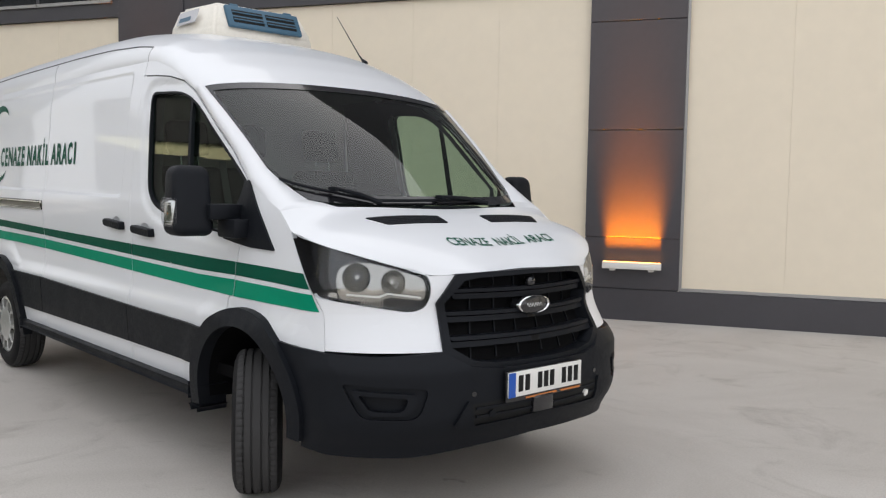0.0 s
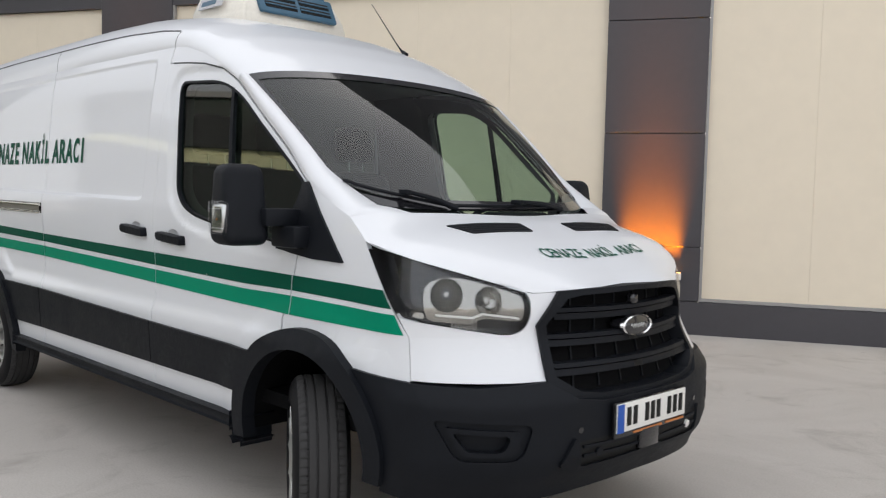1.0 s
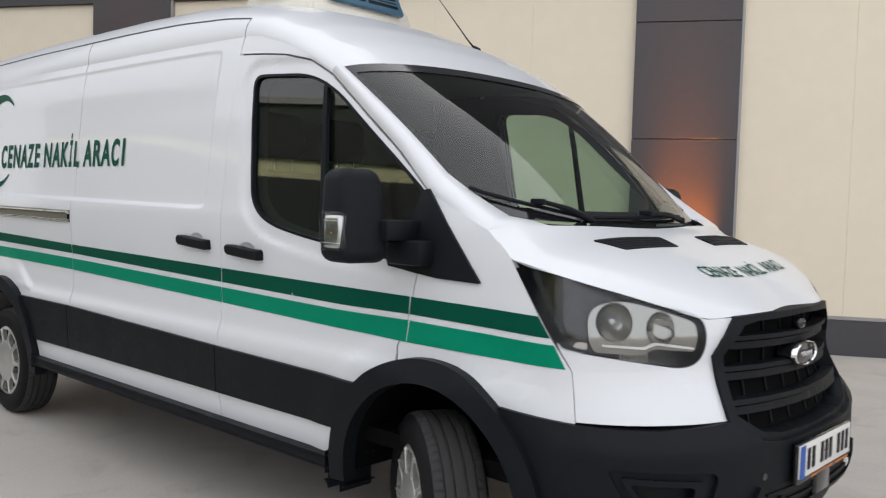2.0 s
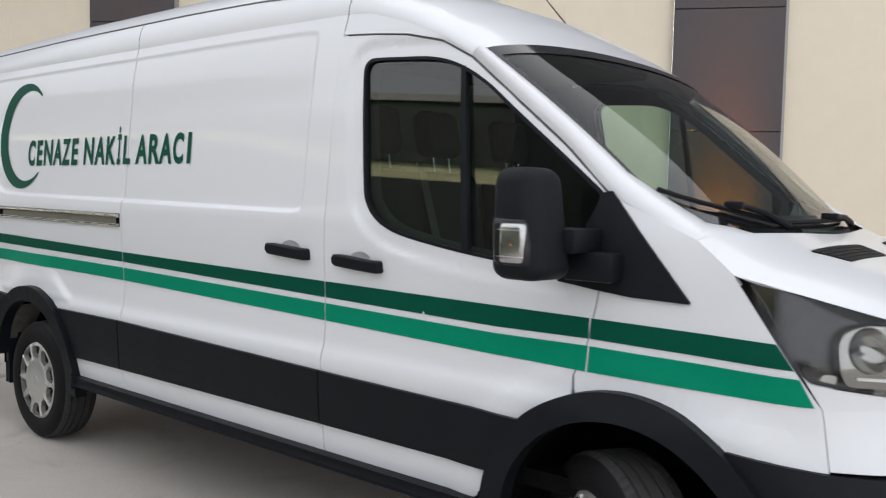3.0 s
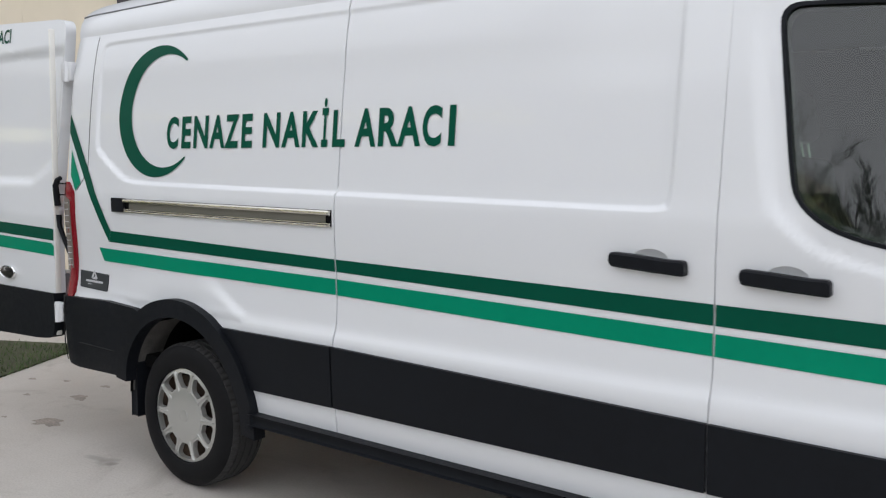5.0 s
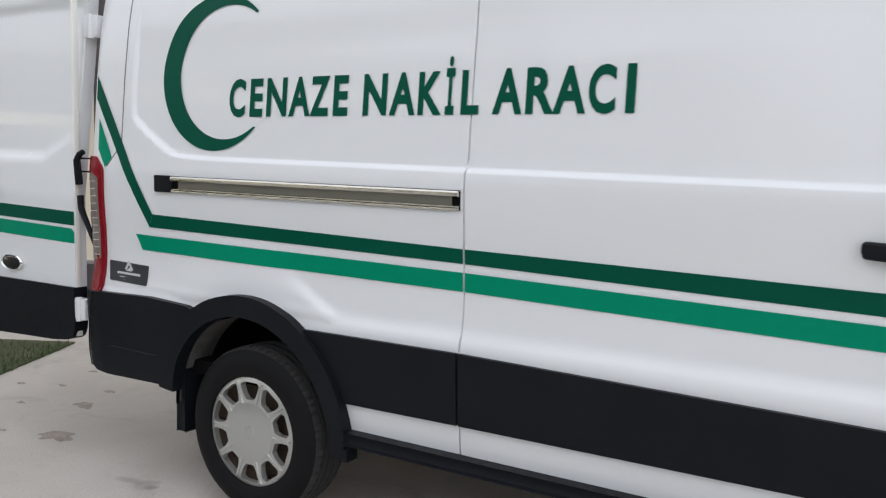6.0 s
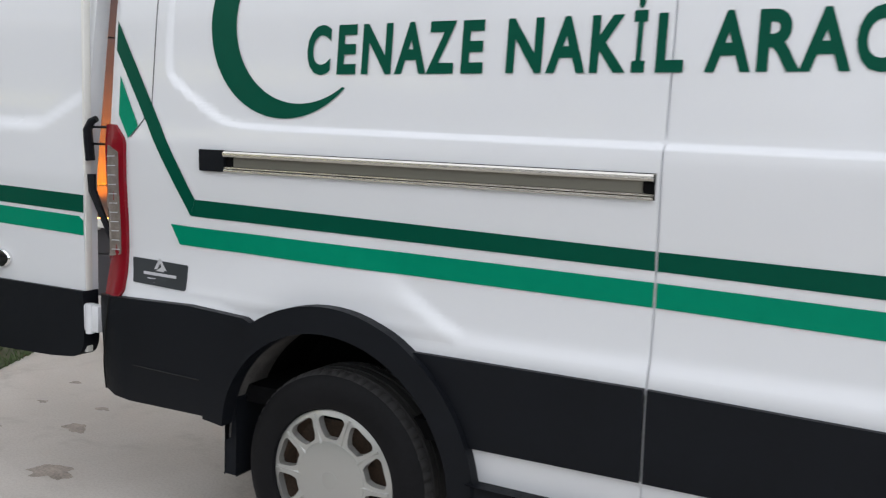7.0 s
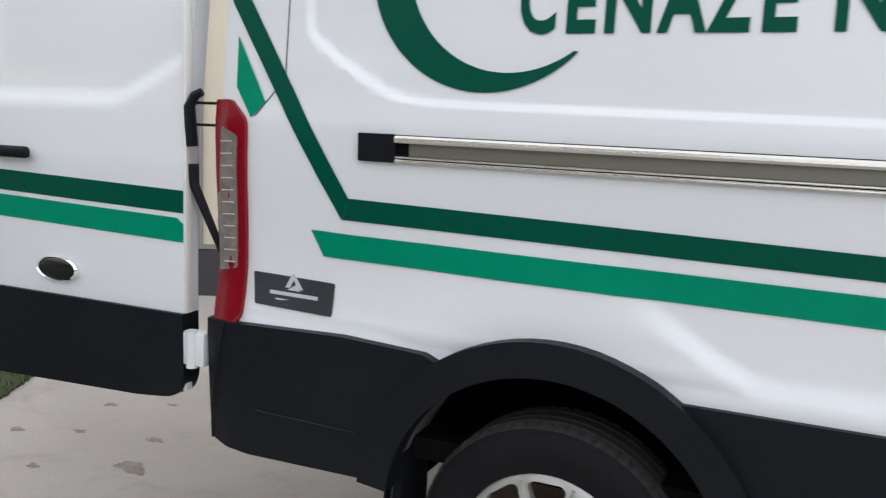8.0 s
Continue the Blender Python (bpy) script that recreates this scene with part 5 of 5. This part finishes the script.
dec = Matrix.Translation((-1.67, -0.397, 2.58)) @ Matrix.Rotation(radians(-19), 4, "X")
part("cooler_label", block(-0.13, -0.004, -0.045, 0.13, 0.004, 0.045, m=dec), PALE_INK, cooler)
part("cooler_label_mark", block(-0.1, -0.006, -0.03, 0.06, -0.003, 0.0, m=dec), BLUE, cooler)

# ---- wheel wells, underbody, mud flaps ----
for side in (-1, 1):
    for cx, lo_, hi_ in ((ARCH_R, -8, 181), (ARCH_F, -3, 180)):
        bm = bmesh.new()
        for y0, y1, r0, r1 in ((0.965, 0.55, ARCH_IN + 0.012, ARCH_IN + 0.02), (0.55, 0.55, ARCH_IN + 0.02, 0.02)):
            ra = [bm.verts.new((x, side * y0, z)) for x, z in arc(cx, ARCH_Z, r0, lo_, hi_, 30)]
            rb = [bm.verts.new((x, side * y1, z)) for x, z in arc(cx, ARCH_Z, r1, lo_, hi_, 30)]
            for k in range(30):
                bm.faces.new((ra[k], ra[k + 1], rb[k + 1], rb[k]))
        part("wheel_well", bm, DARK, van)
    part("mud_flap", block(-4.185, side * 0.79, 0.27, -4.135, side * 0.945, 0.54, bevel=0.005, seg=2), BLACK, van)
    part("mud_flap", block(-0.41, side * 0.86, 0.352, -0.34, side * 0.965, 0.46, bevel=0.03, seg=3), BLACK, van)
    bm = bmesh.new()
    for a0, a1 in ((118, 180), (30, 112)):
        ra = [bm.verts.new((x, side * 0.955, z)) for x, z in arc(ARCH_R, ARCH_Z, ARCH_IN + 0.002, a0, a1, 14)]
        rb = [bm.verts.new((x, side * (0.80 if a0 > 100 else 0.9), z)) for x, z in arc(ARCH_R, ARCH_Z, ARCH_IN + 0.008, a0, a1, 14)]
        for k in range(14):
            bm.faces.new((ra[k], ra[k + 1], rb[k + 1], rb[k]))
    part("arch_liner", bm, DUSTY, van)
    part("side_member", block(-3.2, side * 0.45, 0.38, -0.45, side * 0.84, 0.47, bevel=0.02), DARK, van)
part("axle_beam", block(-3.8, -0.75, 0.3, -3.68, 0.75, 0.4, bevel=0.03), DARK, van)
part("floor_pan", block(-4.68, -0.9, 0.52, 0.7, 0.9, 0.58), DARK, van)
part("exhaust_box", block(-2.3, -0.4, 0.25, -1.2, 0.3, 0.45, bevel=0.05), DARK, van)

# ---- cabin ----
part("bulkhead", block(-1.66, -0.84, 0.6, -1.62, 0.84, 2.25), BULKHEAD, van)
part("headliner", block(-1.62, -0.72, 2.09, -0.72, 0.72, 2.12, bevel=0.01), HEADLINER, van)
bm = bmesh.new()
box(bm, -0.02, -0.90, 0.95, 0.32, 0.90, 1.32, bevel=0.06, seg=4)
for v in bm.verts:
    if v.co.z > 1.2:
        v.co.z += 0.06 * (v.co.x - 0.1)
dash = part("dashboard", bm, BLACK, van, "dark plastic dashboard")
part("instrument_hood", block(-0.06, 0.22, 1.3, 0.12, 0.62, 1.39, bevel=0.04, seg=4), BLACK, dash)
part("dash_top_box", block(0.0, -0.2, 1.3, 0.2, 0.15, 1.345, bevel=0.03, seg=3), CABIN, dash)
tilt = Matrix.Translation((-0.2, 0.42, 1.27)) @ Matrix.Rotation(radians(35), 4, "Y")
ringp = [tilt @ Vector((0, 0.19 * math.cos(a * math.tau / 36), 0.19 * math.sin(a * math.tau / 36))) for a in range(37)]
wheel_rim = part("steering_wheel", tube(ringp, 0.016, 8), BLACK, van)
part("steering_hub", block(-0.02, -0.08, -0.06, 0.05, 0.08, 0.06, bevel=0.025, m=tilt), BLACK, wheel_rim)
part("steering_spoke", block(-0.01, -0.18, -0.02, 0.01, 0.18, 0.02, bevel=0.008, m=tilt), BLACK, wheel_rim)
for y, w in ((0.44, 0.24), (-0.14, 0.21), (-0.55, 0.21)):
    lean = Matrix.Translation((-1.205, y, 1.03)) @ Matrix.Rotation(radians(-12), 4, "Y")
    seat = part("seat", block(-0.12, -w, -0.22, 0.45, w, -0.05, bevel=0.05, seg=3, m=Matrix.Translation((-1.12, y, 1.03))), CLOTH, van, "dark cloth cab seat")
    part("seat_back", block(-0.07, -w, -0.05, 0.06, w, 0.58, bevel=0.055, seg=4, m=lean), CLOTH, seat)
    part("headrest", block(-0.05, -0.135, 0.65, 0.05, 0.135, 0.872, bevel=0.045, seg=4, m=lean), CLOTH, seat)
    for dy in (-0.055, 0.055):
        part("headrest_post", tube([lean @ Vector((0, dy, 0.56)), lean @ Vector((0, dy, 0.67))], 0.005), SATIN, seat)
part("seat_base", block(-1.5, -0.85, 0.6, -0.68, 0.85, 0.82, bevel=0.02), CABIN, van)
belt = Matrix.Translation((-1.19, -0.36, 1.38)) @ Matrix.Rotation(radians(-18), 4, "Y")
part("seat_belt", block(-0.002, -0.024, -0.27, 0.002, 0.024, 0.27, m=belt), CABIN, van, "grey seat belt")

for side in (-1, 1):
    card = [(-1.21, 0.62), (-0.42, 0.62), (-0.36, 0.9), (-0.02, 1.2), (-0.02, 1.48)] + [(x + 0.004, z - 0.02) for x, z in DOOR_SEAM[::-1]]
    opening = rounded([(-1.09, 1.995, 0.07), (-0.70, 1.975, 0.12), (-0.53, 1.89, 0.1), (-0.045, 1.49, 0.02), (-0.14, 1.26, 0.02), (-0.62, 1.318, 0.2), (-0.89, 1.37, 0.12), (-1.0, 1.455, 0.1), (-1.022, 1.55, 0.05)])
    flank("door_card", [card, opening], CABIN, van, "dark grey plastic door lining", off=-0.075, rim=0.0, side=side, dx=0.08, dz=0.08)
    flank("cab_side_lining", [[(-1.61, 0.62), (-1.212, 0.62), (-1.212, 2.18), (-1.61, 2.18)]], CABIN, van, off=-0.075, rim=0.0, side=side, dx=0.1, dz=0.1)

# ---- open rear door ----
def lean_y(z):
    return -0.975 + 0.11 * max(0.0, z - 1.25)


def door_sheet(loops, off, rim, dx=0.08, dz=0.06, recess=False):
    bm = flat(loops, dx, dz, off, rim)
    for v in bm.verts:
        o = v.co.y
        if recess:
            d = max(-5.62 - v.co.x, v.co.x + 4.865, 1.43 + 0.5 * max(0, v.co.x + 5.1) - v.co.z, v.co.z - 2.16)
            o -= 0.014 * float(ease(0.01, -0.02, np.array(d)))
        v.co = Vector((v.co.x, lean_y(v.co.z) - o, v.co.z))
    return bm


rd = part("rear_door", door_sheet([rounded([(-4.835, 0.83), (-4.84, 1.9), (-4.86, 2.32, 0.07), (-5.70, 2.36, 0.05), (-5.73, 0.83)])], 0.0, 0.06, 0.02, 0.02, True), WHITE, van, "white rear door swung open")
part("door_lower_trim", door_sheet([rounded([(-4.83, 0.832), (-4.825, 0.64, 0.02), (-4.85, 0.585, 0.05), (-5.0, 0.57), (-5.73, 0.545), (-5.73, 0.832)])], 0.015, 0.07), BLACK, rd, "black plastic step trim of the door")
dz_ = lambda x: 0.028 * (-4.83 - x)
part("dark_green_stripe", door_sheet([[(-4.837, 1.12), (-4.837, 1.184), (-5.73, 1.184 + dz_(-5.73)), (-5.73, 1.12 + dz_(-5.73))]], 0.002, 0), GREEN_DARK, rd)
part("light_green_stripe", door_sheet([[(-4.837, 1.037), (-4.837, 1.09), (-4.86, 1.106), (-5.73, 1.106 + dz_(-5.73)), (-5.73, 1.037 + dz_(-5.73))]], 0.002, 0), GREEN_LIGHT, rd)
bm = lettering("ARACI", 0.26, 0.085, 0.02)
for v in bm.verts:
    v.co = Vector((-5.70 + v.co.x, lean_y(2.24) - 0.003 + 0.11 * v.co.z, 2.235 + v.co.z))
part("door_lettering", bm, GREEN_DARK, rd, "dark green capital lettering", smooth=False, normals=False)
bm = lathe([(0.0, -0.012), (0.05, -0.011), (0.068, -0.006), (0.072, 0.002)], 36)
for v in bm.verts:
    v.co = Vector((-5.325 + v.co.x * 1.15, -0.978 + v.co.y, 0.913 + v.co.z * 0.52))
ov = part("door_badge", bm, GLOSS_BLACK, rd, "dark oval badge with a bright rim")
bm = lathe([(0.066, -0.009), (0.07, -0.013), (0.076, -0.008), (0.077, 0.002)], 36)
for v in bm.verts:
    v.co = Vector((-5.325 + v.co.x * 1.15, -0.978 + v.co.y, 0.913 + v.co.z * 0.52))
part("badge_rim", bm, MIRRORED, ov)
part("door_handle", block(-5.66, -1.012, 1.245, -5.42, -0.985, 1.281, bevel=0.012, seg=3), BLACK, rd)
part("door_plate_frame", block(-5.73, -0.99, 0.9, -5.60, -0.97, 1.0, bevel=0.006), BLACK, rd)
part("door_edge", block(-4.846, -0.972, 0.6, -4.832, -0.942, 2.25, bevel=0.004), PLATE_WHITE, rd)
for z in (0.735, 2.03):
    y = lean_y(z)
    hinge = part("hinge", block(-4.86, y - 0.012, z - 0.05, -4.755, y + 0.03, z + 0.05, bevel=0.008), WHITE, rd)
    part("hinge_pin", tube([(-4.80, y - 0.008, z - 0.055), (-4.80, y - 0.008, z + 0.055)], 0.016, 10), WHITE, hinge)
part("latch_hook", tube([(-4.825, -0.955, 1.31), (-4.825, -0.965, 1.42), (-4.81, -0.96, 1.45), (-4.79, -0.955, 1.46)], [0.018, 0.016, 0.014, 0.012]), BLACK, rd)
part("latch_pin", tube([(-4.82, -0.955, 1.43), (-4.74, -0.95, 1.43)], 0.004), BLACK, rd)
part("latch_pin", tube([(-4.82, -0.955, 1.37), (-4.74, -0.95, 1.37)], 0.004), BLACK, rd)
part("door_check", tube([(-4.825, -0.95, 1.26), (-4.82, -0.95, 1.2), (-4.74, -0.93, 1.02)], [0.016, 0.014, 0.01], 6), BLACK, rd)
part("closed_rear_door", block(-4.76, 0.02, 0.6, -4.70, 0.86, 2.35, bevel=0.03), WHITE, van)
